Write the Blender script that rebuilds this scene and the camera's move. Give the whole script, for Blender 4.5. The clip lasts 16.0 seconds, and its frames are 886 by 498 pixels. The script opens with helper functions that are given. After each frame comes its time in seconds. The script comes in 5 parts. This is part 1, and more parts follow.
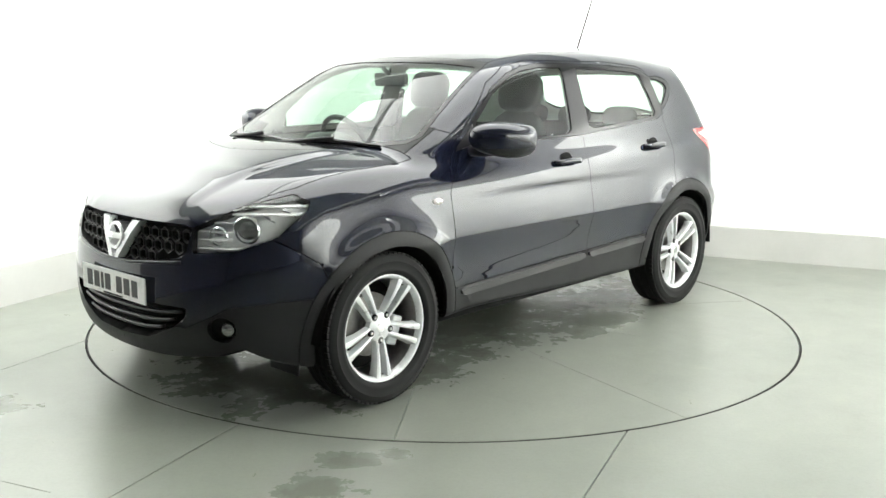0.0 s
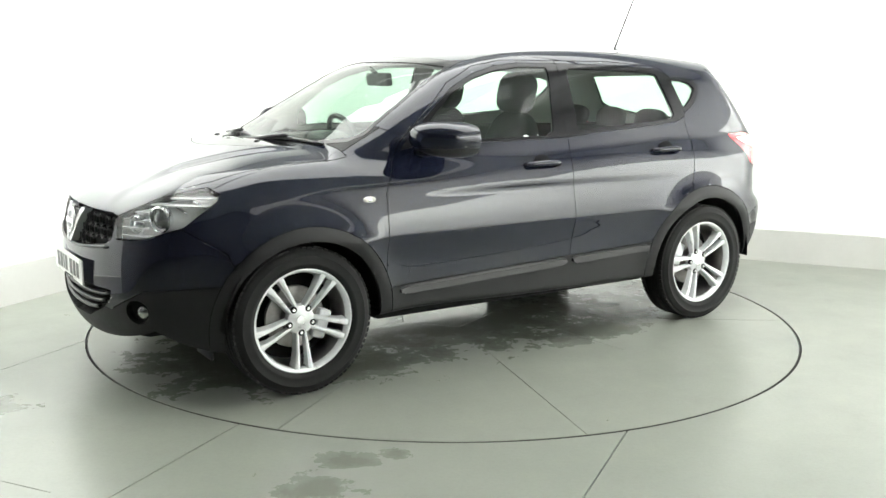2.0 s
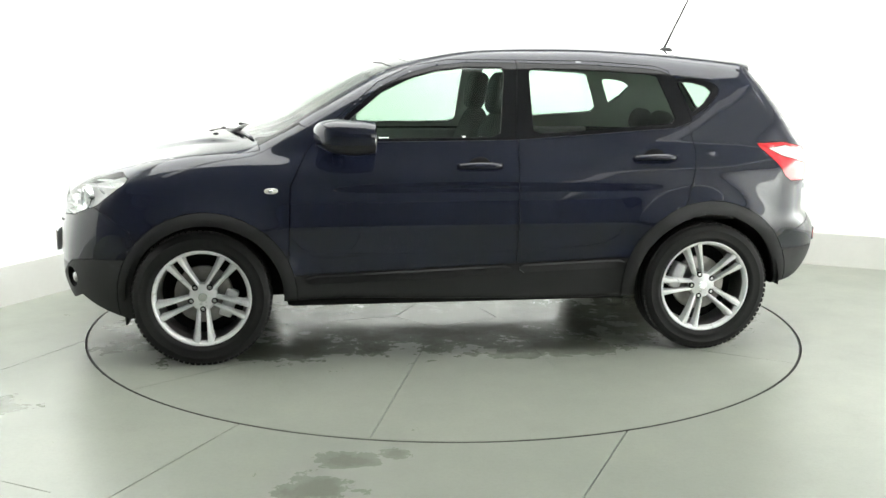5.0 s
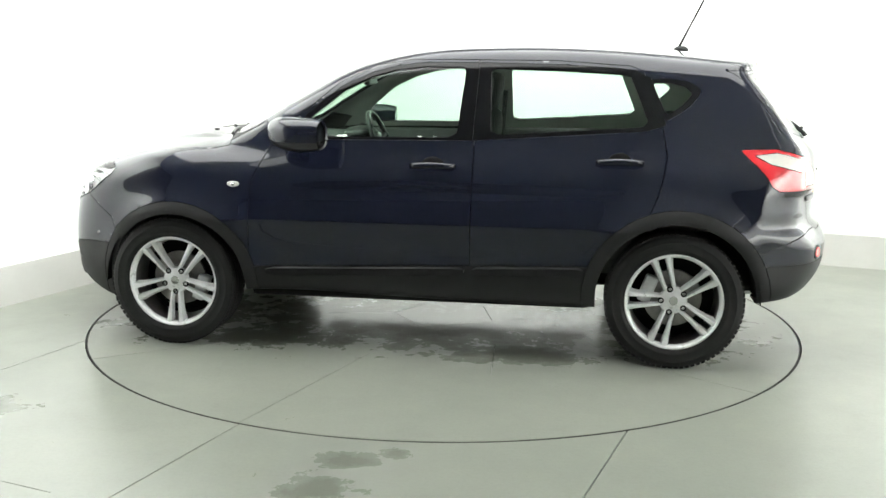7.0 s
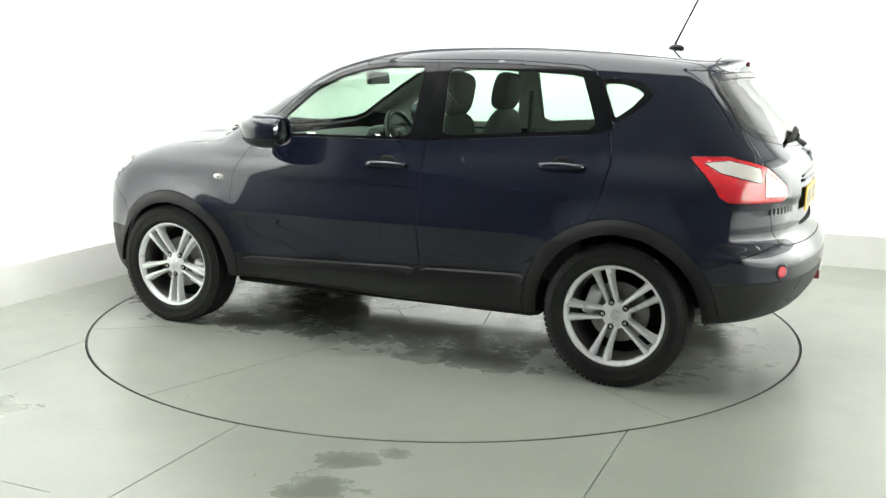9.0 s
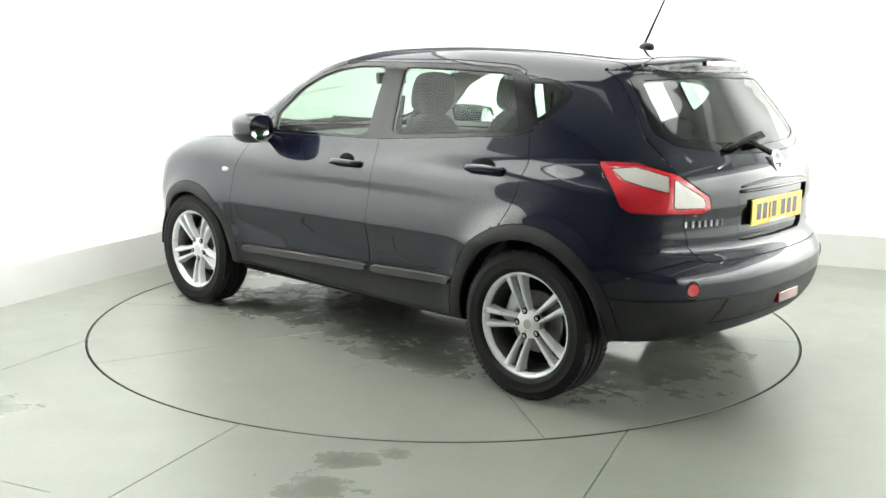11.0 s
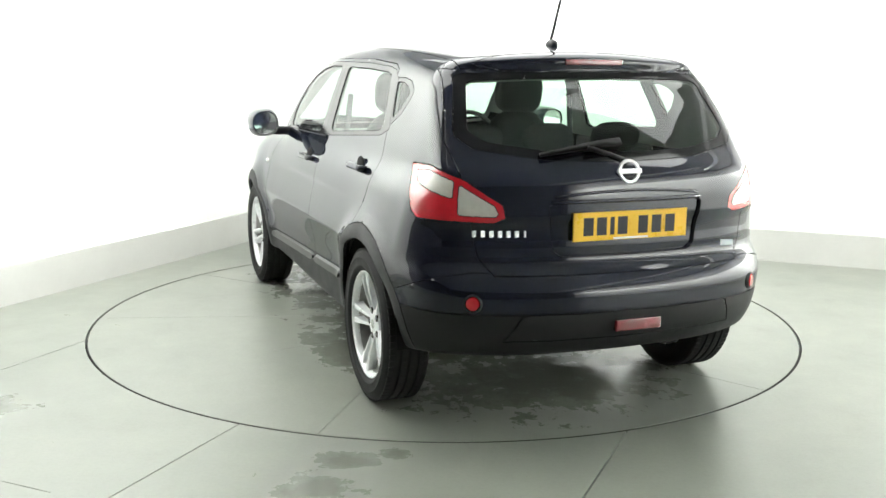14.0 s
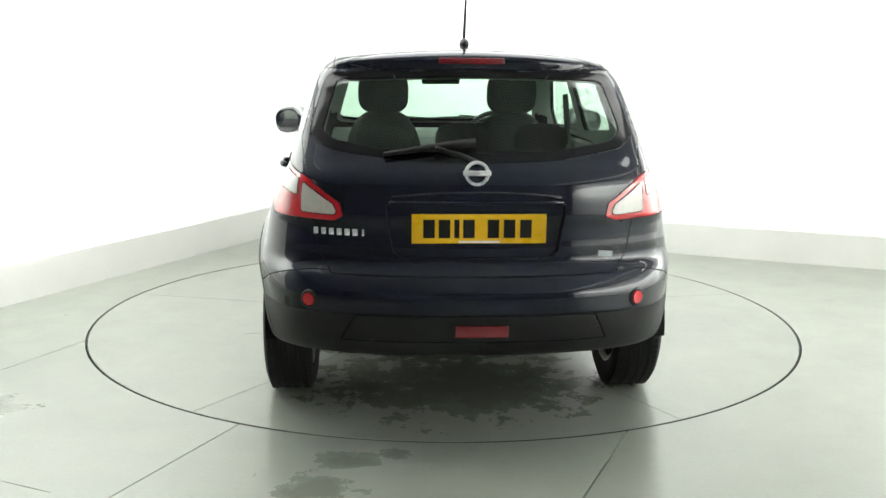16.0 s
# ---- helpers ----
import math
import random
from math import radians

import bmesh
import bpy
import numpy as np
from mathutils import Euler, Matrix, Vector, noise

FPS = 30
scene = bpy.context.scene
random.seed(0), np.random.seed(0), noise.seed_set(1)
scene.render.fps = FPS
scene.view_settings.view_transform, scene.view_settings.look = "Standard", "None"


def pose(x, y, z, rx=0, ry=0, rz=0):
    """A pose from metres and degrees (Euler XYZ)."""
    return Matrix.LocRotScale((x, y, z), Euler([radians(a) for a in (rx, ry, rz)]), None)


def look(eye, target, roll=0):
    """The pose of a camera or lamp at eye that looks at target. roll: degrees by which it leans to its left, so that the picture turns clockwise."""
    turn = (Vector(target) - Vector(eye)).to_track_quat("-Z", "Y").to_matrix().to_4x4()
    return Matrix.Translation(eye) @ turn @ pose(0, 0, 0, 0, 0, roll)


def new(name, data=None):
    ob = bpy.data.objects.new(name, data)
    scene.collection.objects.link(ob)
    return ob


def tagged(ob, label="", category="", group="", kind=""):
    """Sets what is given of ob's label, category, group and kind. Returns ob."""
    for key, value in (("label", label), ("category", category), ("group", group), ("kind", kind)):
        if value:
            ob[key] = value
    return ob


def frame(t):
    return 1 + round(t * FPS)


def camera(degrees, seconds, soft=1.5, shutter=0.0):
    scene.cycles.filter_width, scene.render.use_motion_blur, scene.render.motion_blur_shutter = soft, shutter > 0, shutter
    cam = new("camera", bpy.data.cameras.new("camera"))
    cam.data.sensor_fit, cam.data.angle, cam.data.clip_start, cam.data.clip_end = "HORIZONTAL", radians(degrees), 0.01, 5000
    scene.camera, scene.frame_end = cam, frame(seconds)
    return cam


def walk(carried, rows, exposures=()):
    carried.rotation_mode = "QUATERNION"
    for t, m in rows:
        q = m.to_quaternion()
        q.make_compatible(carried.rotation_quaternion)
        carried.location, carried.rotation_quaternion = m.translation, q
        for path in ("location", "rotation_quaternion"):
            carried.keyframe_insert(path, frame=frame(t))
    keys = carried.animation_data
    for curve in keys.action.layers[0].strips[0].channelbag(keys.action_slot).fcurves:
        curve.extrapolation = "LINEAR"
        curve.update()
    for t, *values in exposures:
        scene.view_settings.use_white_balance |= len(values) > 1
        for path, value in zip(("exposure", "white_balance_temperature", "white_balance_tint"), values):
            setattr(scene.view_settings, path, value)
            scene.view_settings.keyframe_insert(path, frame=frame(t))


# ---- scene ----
# Turntable angle of the car (degrees) over time, anticlockwise from above.
TURN = ((0.0, 227.8), (0.25, 226.95), (0.5, 225.45), (1.0, 222.1), (1.5, 218.0), (2.0, 213.7), (3.0, 205.2), (4.0, 196.8),
        (5.0, 188.4), (6.5, 175.9), (7.5, 167.6), (8.5, 159.2), (9.5, 150.7), (10.5, 142.0), (11.5, 133.2),
        (12.5, 124.4), (13.5, 115.7), (14.5, 106.9), (15.5, 98.1), (16.0, 93.6))
AXIS = (-0.029, -0.003)     # the turntable's axis in the car's own space

cam = camera(49.09, 16.0)
EYE = look((0, -5.753, 1.4916), (-0.0056, -0.8399, 0.5644), 0.495)
walk(cam, [(0.0, EYE), (16.0, EYE)])

# ---- light ----
scene.view_settings.exposure = 0.0
world = bpy.data.worlds.new("world")
scene.world = world
world.use_nodes = True
world.node_tree.nodes["Background"].inputs[0].default_value = (0.9, 0.95, 1.0, 1)
world.node_tree.nodes["Background"].inputs[1].default_value = 0.05


def area_lamp(eye, target, sx, sy, watts, colour):
    data = bpy.data.lights.new("area_lamp", "AREA")
    data.shape, data.size, data.size_y, data.energy, data.color = "RECTANGLE", sx, sy, watts, colour
    ob = new("area_lamp", data)
    ob.matrix_world = look(eye, target)
    return ob


COOL = (0.98, 1.0, 0.965)
# unseen long ceiling panels, added to wash the white walls: x, y, turn, tilt, length, width, watts
CEILING, WALL_TOP = 3.3, 2.16
PANELS = ((-1.50, -0.88, 65.6, 56, 3.7, 0.45, 265, 95), (0.60, 0.8, -21.8, 52, 3.6, 0.45, 120, 120), (3.7, -0.4, -60.0, 54, 2.6, 0.45, 290, 95),
          (3.75, -4.6, -88.0, 54, 6.4, 0.45, 570, 95), (0.1, -0.45, 0.0, 0, 5.4, 2.5, 155, 180))


def panel_pose(px, py, turn, tilt):
    return pose(px, py, CEILING - 0.16, 0, 0, turn) @ pose(0, 0, 0, tilt, 0, 0)


for px, py, turn, tilt, sx, sy, watts, spread in PANELS:
    lamp = area_lamp((px, py, 3), (px, py, 0), sx, sy, watts, COOL)
    lamp.data.spread = radians(spread)
    lamp.matrix_world = panel_pose(px, py, turn, tilt) @ pose(0, 0, -0.05)


# ---- materials ----
def node_material(name):
    mat = bpy.data.materials.new(name)
    mat.use_nodes = True
    nt = mat.node_tree
    return mat, nt, nt.nodes["Principled BSDF"]


def wired(nt, kind, **inputs):
    node = nt.nodes.new(kind)
    for key, value in inputs.items():
        node.inputs[key.replace("_", " ")].default_value = value
    return node


def noise_node(nt, scale, detail=4.0, rough=0.6, coords="Object"):
    tc = nt.nodes.new("ShaderNodeTexCoord")
    n = wired(nt, "ShaderNodeTexNoise", Scale=scale, Detail=detail, Roughness=rough)
    nt.links.new(tc.outputs[coords], n.inputs["Vector"])
    return n


def ramp(nt, source, stops):
    r = nt.nodes.new("ShaderNodeValToRGB")
    while len(r.color_ramp.elements) < len(stops):
        r.color_ramp.elements.new(0.5)
    for e, (p, c) in zip(r.color_ramp.elements, stops):
        e.position, e.color = p, (*c, 1) if len(c) == 3 else c
    nt.links.new(source, r.inputs[0])
    return r


def grey(v):
    return (v, v, v)


def surface(name, colour, rough, metal=0.0, vary=0.15, scale=9.0, bump=0.0, bump_scale=300.0, coat=0.0, spec=0.5, rvary=0.08):
    """A plain material with two scales of variation in colour and gloss, and fine relief."""
    mat, nt, b = node_material(name)
    big, fine = noise_node(nt, scale, 5.0), noise_node(nt, scale * 14, 3.0)
    mix = nt.nodes.new("ShaderNodeMath")
    mix.operation = "MULTIPLY_ADD"
    mix.inputs[1].default_value = 0.35
    nt.links.new(fine.outputs[0], mix.inputs[0])
    nt.links.new(big.outputs[0], mix.inputs[2])
    lo = tuple(c * (1 - vary) for c in colour)
    hi = tuple(min(1.0, c * (1 + vary)) for c in colour)
    nt.links.new(ramp(nt, mix.outputs[0], ((0.4, lo), (0.95, hi))).outputs[0], b.inputs["Base Color"])
    nt.links.new(ramp(nt, mix.outputs[0], ((0.4, grey(max(0.0, rough - rvary))), (0.95, grey(rough + rvary)))).outputs[0], b.inputs["Roughness"])
    b.inputs["Metallic"].default_value = metal
    b.inputs["Specular IOR Level"].default_value = spec
    b.inputs["Coat Weight"].default_value = coat
    if bump:
        bn, bp = noise_node(nt, bump_scale, 3.0), wired(nt, "ShaderNodeBump", Strength=bump, Distance=0.002)
        nt.links.new(bn.outputs[0], bp.inputs["Height"])
        nt.links.new(bp.outputs[0], b.inputs["Normal"])
    return mat


def paint_material():
    mat, nt, b = node_material("navy_metallic_paint")
    flake = noise_node(nt, 900.0, 1.0)
    nt.links.new(ramp(nt, flake.outputs[0], ((0.35, (0.0055, 0.0068, 0.014)), (0.7, (0.0105, 0.013, 0.026)))).outputs[0], b.inputs["Base Color"])
    dirt = noise_node(nt, 2.2, 6.0)
    nt.links.new(ramp(nt, dirt.outputs[0], ((0.35, grey(0.008)), (0.8, grey(0.03)))).outputs[0], b.inputs["Coat Roughness"])
    b.inputs["Roughness"].default_value = 0.6
    b.inputs["Specular IOR Level"].default_value = 0.0
    b.inputs["Coat Weight"].default_value = 1.0
    b.inputs["Coat IOR"].default_value = 1.5
    return mat


def glass_material(name, tint, low=0.045, rough=0.0):
    """Thin tinted glass: clear through, with gloss that grows towards grazing angles."""
    mat, nt, b = node_material(name)
    nt.nodes.remove(b)
    clear = wired(nt, "ShaderNodeBsdfTransparent", Color=(*tint, 1))
    shine = wired(nt, "ShaderNodeBsdfGlossy", Roughness=rough, Color=(1, 1, 1, 1))
    facing = wired(nt, "ShaderNodeLayerWeight", Blend=0.5)
    power = nt.nodes.new("ShaderNodeMath")
    power.operation, power.inputs[1].default_value = "POWER", 4.5
    gain = nt.nodes.new("ShaderNodeMath")
    gain.operation, gain.inputs[1].default_value, gain.inputs[2].default_value = "MULTIPLY_ADD", 0.8, low
    nt.links.new(facing.outputs["Facing"], power.inputs[0])
    nt.links.new(power.outputs[0], gain.inputs[0])
    mix = nt.nodes.new("ShaderNodeMixShader")
    nt.links.new(gain.outputs[0], mix.inputs[0])
    nt.links.new(clear.outputs[0], mix.inputs[1])
    nt.links.new(shine.outputs[0], mix.inputs[2])
    nt.links.new(mix.outputs[0], nt.nodes["Material Output"].inputs[0])
    return mat


def floor_material(name, patches):
    """Grey-green painted concrete, worn and patchy; patches (x, y, rx, ry) are ragged stains of dampness, on the deck
    also shade painted under the car.
    """
    mat, nt, b = node_material(name)
    cloud, mid, fine, rag = noise_node(nt, 0.7, 6.0), noise_node(nt, 3.5, 9.0, 0.7), noise_node(nt, 60.0, 4.0), noise_node(nt, 5.0, 8.0, 0.72)
    base = ramp(nt, cloud.outputs[0], ((0.3, FLOOR_LO), (0.7, FLOOR_HI)))
    spots = ramp(nt, mid.outputs[0], ((0.28, (1.05, 1.03, 0.99)), (0.45, grey(1.0)), (0.60, grey(0.985)), (0.78, (0.885, 0.875, 0.845))))
    speck = ramp(nt, fine.outputs[0], ((0.36, grey(0.93)), (0.55, grey(1.0))))
    tc = nt.nodes.new("ShaderNodeTexCoord")
    level = None
    for x, y, rx, ry in patches:
        off = nt.nodes.new("ShaderNodeMapping")
        off.vector_type = "TEXTURE"
        off.inputs["Location"].default_value = (x, y, 0)
        off.inputs["Scale"].default_value = (rx, ry, 1)
        nt.links.new(tc.outputs["Object"], off.inputs["Vector"])
        far = nt.nodes.new("ShaderNodeVectorMath")
        far.operation = "LENGTH"
        nt.links.new(off.outputs[0], far.inputs[0])
        if level is None:
            level = far.outputs["Value"]
        else:
            least = nt.nodes.new("ShaderNodeMath")
            least.operation = "MINIMUM"
            nt.links.new(level, least.inputs[0])
            nt.links.new(far.outputs["Value"], least.inputs[1])
            level = least.outputs[0]
    edge = nt.nodes.new("ShaderNodeMath")
    edge.operation, edge.inputs[1].default_value = "MULTIPLY_ADD", 3.2
    nt.links.new(rag.outputs[0], edge.inputs[0])
    nt.links.new(level, edge.inputs[2])
    damp_shade = ramp(nt, edge.outputs[0], ((0.0, grey(1.0)), (0.60, grey(1.0)), (0.66, grey(0.35)), (0.80, grey(0.0))))
    damp_shade.color_ramp.interpolation = "LINEAR"
    scale = nt.nodes.new("ShaderNodeMath")
    scale.operation, scale.inputs[1].default_value = "MULTIPLY", 0.30
    nt.links.new(edge.outputs[0], scale.inputs[0])
    nt.links.new(scale.outputs[0], damp_shade.inputs[0])
    colour = base.outputs[0]
    for source, amount in ((spots.outputs[0], 0.9), (speck.outputs[0], 0.8)):
        m = nt.nodes.new("ShaderNodeMix")
        m.data_type, m.blend_type = "RGBA", "MULTIPLY"
        m.inputs[0].default_value = amount
        nt.links.new(colour, m.inputs[6])
        nt.links.new(source, m.inputs[7])
        colour = m.outputs[2]
    wet_shade = nt.nodes.new("ShaderNodeMix")
    wet_shade.data_type, wet_shade.blend_type = "RGBA", "MULTIPLY"
    nt.links.new(damp_shade.outputs[0], wet_shade.inputs[0])
    nt.links.new(colour, wet_shade.inputs[6])
    wet_shade.inputs[7].default_value = (0.72, 0.725, 0.69, 1)
    nt.links.new(wet_shade.outputs[2], b.inputs["Base Color"])
    dry = ramp(nt, mid.outputs[0], ((0.3, grey(0.27)), (0.75, grey(0.36))))
    gloss = nt.nodes.new("ShaderNodeMix")
    gloss.data_type = "RGBA"
    nt.links.new(damp_shade.outputs[0], gloss.inputs[0])
    nt.links.new(dry.outputs[0], gloss.inputs[6])
    gloss.inputs[7].default_value = (0.10, 0.10, 0.10, 1)
    nt.links.new(gloss.outputs[2], b.inputs["Roughness"])
    bp = wired(nt, "ShaderNodeBump", Strength=0.10, Distance=0.002)
    nt.links.new(fine.outputs[0], bp.inputs["Height"])
    nt.links.new(bp.outputs[0], b.inputs["Normal"])
    return mat


FLOOR_LO, FLOOR_HI = (0.178, 0.193, 0.167), (0.222, 0.234, 0.201)


PAINT = paint_material()
BLACK = surface("black_textured_plastic", (0.011, 0.011, 0.012), 0.55, vary=0.2, bump=0.1, bump_scale=500, spec=0.32)
SATIN = surface("satin_black_trim", (0.008, 0.008, 0.009), 0.30, vary=0.08, rvary=0.02, spec=0.4)
BORDER = surface("black_glass_border", (0.004, 0.004, 0.005), 0.12, vary=0.05, rvary=0.01, spec=0.3)
DARK = surface("black_cavity", (0.004, 0.004, 0.004), 0.8, spec=0.2)
RUBBER = surface("tyre_rubber", (0.011, 0.011, 0.011), 0.7, vary=0.3, scale=14, bump=0.2, bump_scale=260, spec=0.25)
ALLOY = surface("painted_alloy", (0.80, 0.81, 0.82), 0.32, metal=0.25, vary=0.06, scale=20)
MESH = surface("grey_black_grille_plastic", (0.03, 0.03, 0.031), 0.35, vary=0.2)
SILVER = surface("silver_badge_plastic", (0.78, 0.79, 0.80), 0.25, metal=0.35, vary=0.04)
DARKRED = surface("dark_red_lamp_plastic", (0.16, 0.006, 0.012), 0.15, coat=1.0)
CHROME = surface("chrome", (0.85, 0.86, 0.87), 0.08, metal=1.0, vary=0.03, rvary=0.03)
STEEL = surface("brake_steel", (0.30, 0.29, 0.28), 0.4, metal=0.9, vary=0.25, scale=30)
FABRIC = surface("dark_grey_fabric", (0.05, 0.051, 0.052), 0.9, vary=0.25, scale=25, bump=0.4, bump_scale=700, spec=0.2)
TRIM = surface("grey_cabin_trim", (0.09, 0.09, 0.088), 0.7, vary=0.12, bump=0.2, bump_scale=500)
PALE = surface("pale_cabin_lining", (0.26, 0.26, 0.25), 0.85, vary=0.08)
GLASS = glass_material("green_tinted_glass", (0.62, 0.745, 0.665), 0.035)
CLEAR = glass_material("clear_lamp_cover", (0.93, 0.94, 0.95))
REDGLASS = surface("red_lamp_plastic", (0.55, 0.012, 0.02), 0.12, vary=0.1, scale=40, coat=1.0)
WHITELAMP = surface("frosted_lamp_plastic", (0.62, 0.59, 0.55), 0.2, vary=0.08, scale=40, coat=1.0)
AMBER = surface("pale_amber_plastic", (0.62, 0.55, 0.42), 0.2, coat=1.0)
STICKER = surface("pale_blue_sticker", (0.78, 0.83, 0.90), 0.4)
HEADBOWL = surface("lamp_reflector_bowl", (0.92, 0.92, 0.90), 0.25, metal=0.0, vary=0.04, scale=30, bump=0.5, bump_scale=40, coat=1.0)
GLASSLENS = surface("projector_lens", (0.30, 0.30, 0.30), 0.05, metal=0.8, coat=1.0)
YELLOW = surface("yellow_reflective_plate", (0.80, 0.47, 0.012), 0.3, vary=0.05)
WHITEPLATE = surface("white_reflective_plate", (0.88, 0.88, 0.86), 0.3, vary=0.05)
WALLPAINT = surface("white_wall_paint", (0.84, 0.85, 0.83), 0.55, vary=0.02, scale=1.2, bump=0.1, bump_scale=120)
SKIRT = surface("off_white_skirting", (0.50, 0.50, 0.478), 0.5, vary=0.05, scale=2.0)
CEIL = surface("grey_ceiling", (0.50, 0.50, 0.50), 0.8, vary=0.1)
BACK_DARK = surface("dark_back_wall", (0.16, 0.16, 0.165), 0.9, vary=0.2)
UPPER = surface("grey_reflection_paint", (0.27, 0.27, 0.27), 0.8, vary=0.08, scale=1.5)
CONCRETE = floor_material("painted_concrete", ((-0.36, -2.24, 0.13, 0.10), (-0.17, -2.17, 0.08, 0.06), (-0.45, -2.50, 0.16, 0.14), (-2.1, -1.7, 0.25, 0.2)))
# the deck's patches mix moisture stains with painted shade under the car
DECK = floor_material("painted_turntable", ((0.0, 0.1, 1.5, 0.75), (-0.5, 0.75, 0.5, 0.22), (0.9, 0.65, 0.4, 0.25), (-1.35, 0.0, 0.5, 0.7), (1.5, 0.2, 0.45, 0.6)))
PIT = surface("dark_pit", (0.02, 0.02, 0.018), 0.8)
# glows on the panels' fronts and on their added backs
LAMPFACE, _nt, _b = node_material("lamp_diffuser")
_b.inputs["Emission Color"].default_value = (0.98, 1, 0.965, 1)
_b.inputs["Emission Strength"].default_value = 1.5
_b.inputs["Base Color"].default_value = (0.9, 0.9, 0.9, 1)


# ---- mesh helpers ----
def part(name, bm, material, parent=None, label="", smooth=True, place=None):
    me = bpy.data.meshes.new(name)
    bm.normal_update()
    bm.to_mesh(me)
    bm.free()
    if any(p.material_index for p in me.polygons) and not isinstance(material, (list, tuple)):
        material = (material, DARK)
    for m in (material if isinstance(material, (list, tuple)) else (material,)):
        me.materials.append(m)
    if smooth:
        me.polygons.foreach_set("use_smooth", [True] * len(me.polygons))
    ob = new(name, me)
    ob.parent = parent
    if place is not None:
        ob.matrix_basis = place
    return tagged(ob, label)


def empty(name, label, category, group="", kind=""):
    return tagged(new(name), label, category, group, kind)


def box(bm, lo, hi, bevel=0.0, segments=2):
    made = bmesh.ops.create_cube(bm, size=1.0)["verts"]
    c = [(a + b) / 2 for a, b in zip(lo, hi)]
    s = [b - a for a, b in zip(lo, hi)]
    for v in made:
        v.co = Vector((c[0] + v.co.x * s[0], c[1] + v.co.y * s[1], c[2] + v.co.z * s[2]))
    if bevel:
        es = list({e for v in made for e in v.link_edges})
        r = bmesh.ops.bevel(bm, geom=es, offset=bevel, segments=segments, profile=0.6, affect="EDGES")
        return list({v for f in r["faces"] for v in f.verts} | {v for v in made if v.is_valid})
    return made


def boxed(lo, hi, bevel=0.0, segments=2):
    bm = bmesh.new()
    box(bm, lo, hi, bevel, segments)
    return bm


def sharpen(bm, angle=0.6):
    bm.normal_update()
    for e in bm.edges:
        if len(e.link_faces) == 2 and e.calc_face_angle(0) > angle:
            e.smooth = False
    return bm


def lathe(profile, steps=64, axis="y", bm=None):
    """Turns (radius, offset) pairs round an axis; open profile."""
    bm = bm or bmesh.new()
    rings = []
    for k in range(steps):
        a = 2 * math.pi * k / steps
        ring = []
        for r, o in profile:
            p = {"y": (r * math.cos(a), o, r * math.sin(a)), "z": (r * math.cos(a), r * math.sin(a), o), "x": (o, r * math.cos(a), r * math.sin(a))}[axis]
            ring.append(bm.verts.new(p))
        rings.append(ring)
    for k in range(steps):
        a, b = rings[k], rings[(k + 1) % steps]
        for i in range(len(profile) - 1):
            bm.faces.new((a[i], a[i + 1], b[i + 1], b[i]))
    bmesh.ops.remove_doubles(bm, verts=[v for r in rings for v in r], dist=1e-5)
    bmesh.ops.recalc_face_normals(bm, faces=bm.faces)
    return bm


def tube(points, radius, bm=None, sides=10, taper=None):
    """A round bar along points; taper gives the radius at the end."""
    bm = bm or bmesh.new()
    pts = [Vector(p) for p in points]
    rings, up = [], Vector((0.13, 0.31, 0.94)).normalized()
    for i, p in enumerate(pts):
        d = (pts[min(i + 1, len(pts) - 1)] - pts[max(i - 1, 0)]).normalized()
        u = d.cross(up).normalized()
        w = d.cross(u)
        r = radius if taper is None else radius + (taper - radius) * i / (len(pts) - 1)
        rings.append([bm.verts.new(p + (u * math.cos(2 * math.pi * k / sides) + w * math.sin(2 * math.pi * k / sides)) * r) for k in range(sides)])
    for a, b in zip(rings, rings[1:]):
        for k in range(sides):
            bm.faces.new((a[k], a[(k + 1) % sides], b[(k + 1) % sides], b[k]))
    bm.faces.new(rings[0][::-1])
    bm.faces.new(rings[-1])
    bmesh.ops.recalc_face_normals(bm, faces=bm.faces)
    return bm


def prism(outline, y0, y1, axes="xz", bevel=0.0):
    """A plate: an outline in two axes, given thickness along the third."""
    bm = bmesh.new()
    def at(a, b, c):
        return {"xz": (a, c, b), "yz": (c, a, b), "xy": (a, b, c)}[axes]
    lo = [bm.verts.new(at(a, b, y0)) for a, b in outline]
    hi = [bm.verts.new(at(a, b, y1)) for a, b in outline]
    n = len(outline)
    bm.faces.new(lo)
    bm.faces.new(hi[::-1])
    for i in range(n):
        bm.faces.new((lo[i], hi[i], hi[(i + 1) % n], lo[(i + 1) % n]))
    bmesh.ops.recalc_face_normals(bm, faces=bm.faces)
    if bevel:
        bmesh.ops.bevel(bm, geom=list(bm.edges), offset=bevel, segments=2, profile=0.6, affect="EDGES")
    return sharpen(bm)


# ---- the room ----
def rounded(points, radius, steps=10):
    """An open polyline with its inner corners rounded."""
    out = [Vector(points[0])]
    for a, b, c in zip(points, points[1:], points[2:]):
        a, b, c = Vector(a), Vector(b), Vector(c)
        u, w = (a - b).normalized(), (c - b).normalized()
        p, q = b + u * radius, b + w * radius
        for k in range(steps + 1):
            s = k / steps
            out.append(p * (1 - s) ** 2 + b * 2 * s * (1 - s) + q * s * s)
    out.append(Vector(points[-1]))
    return out


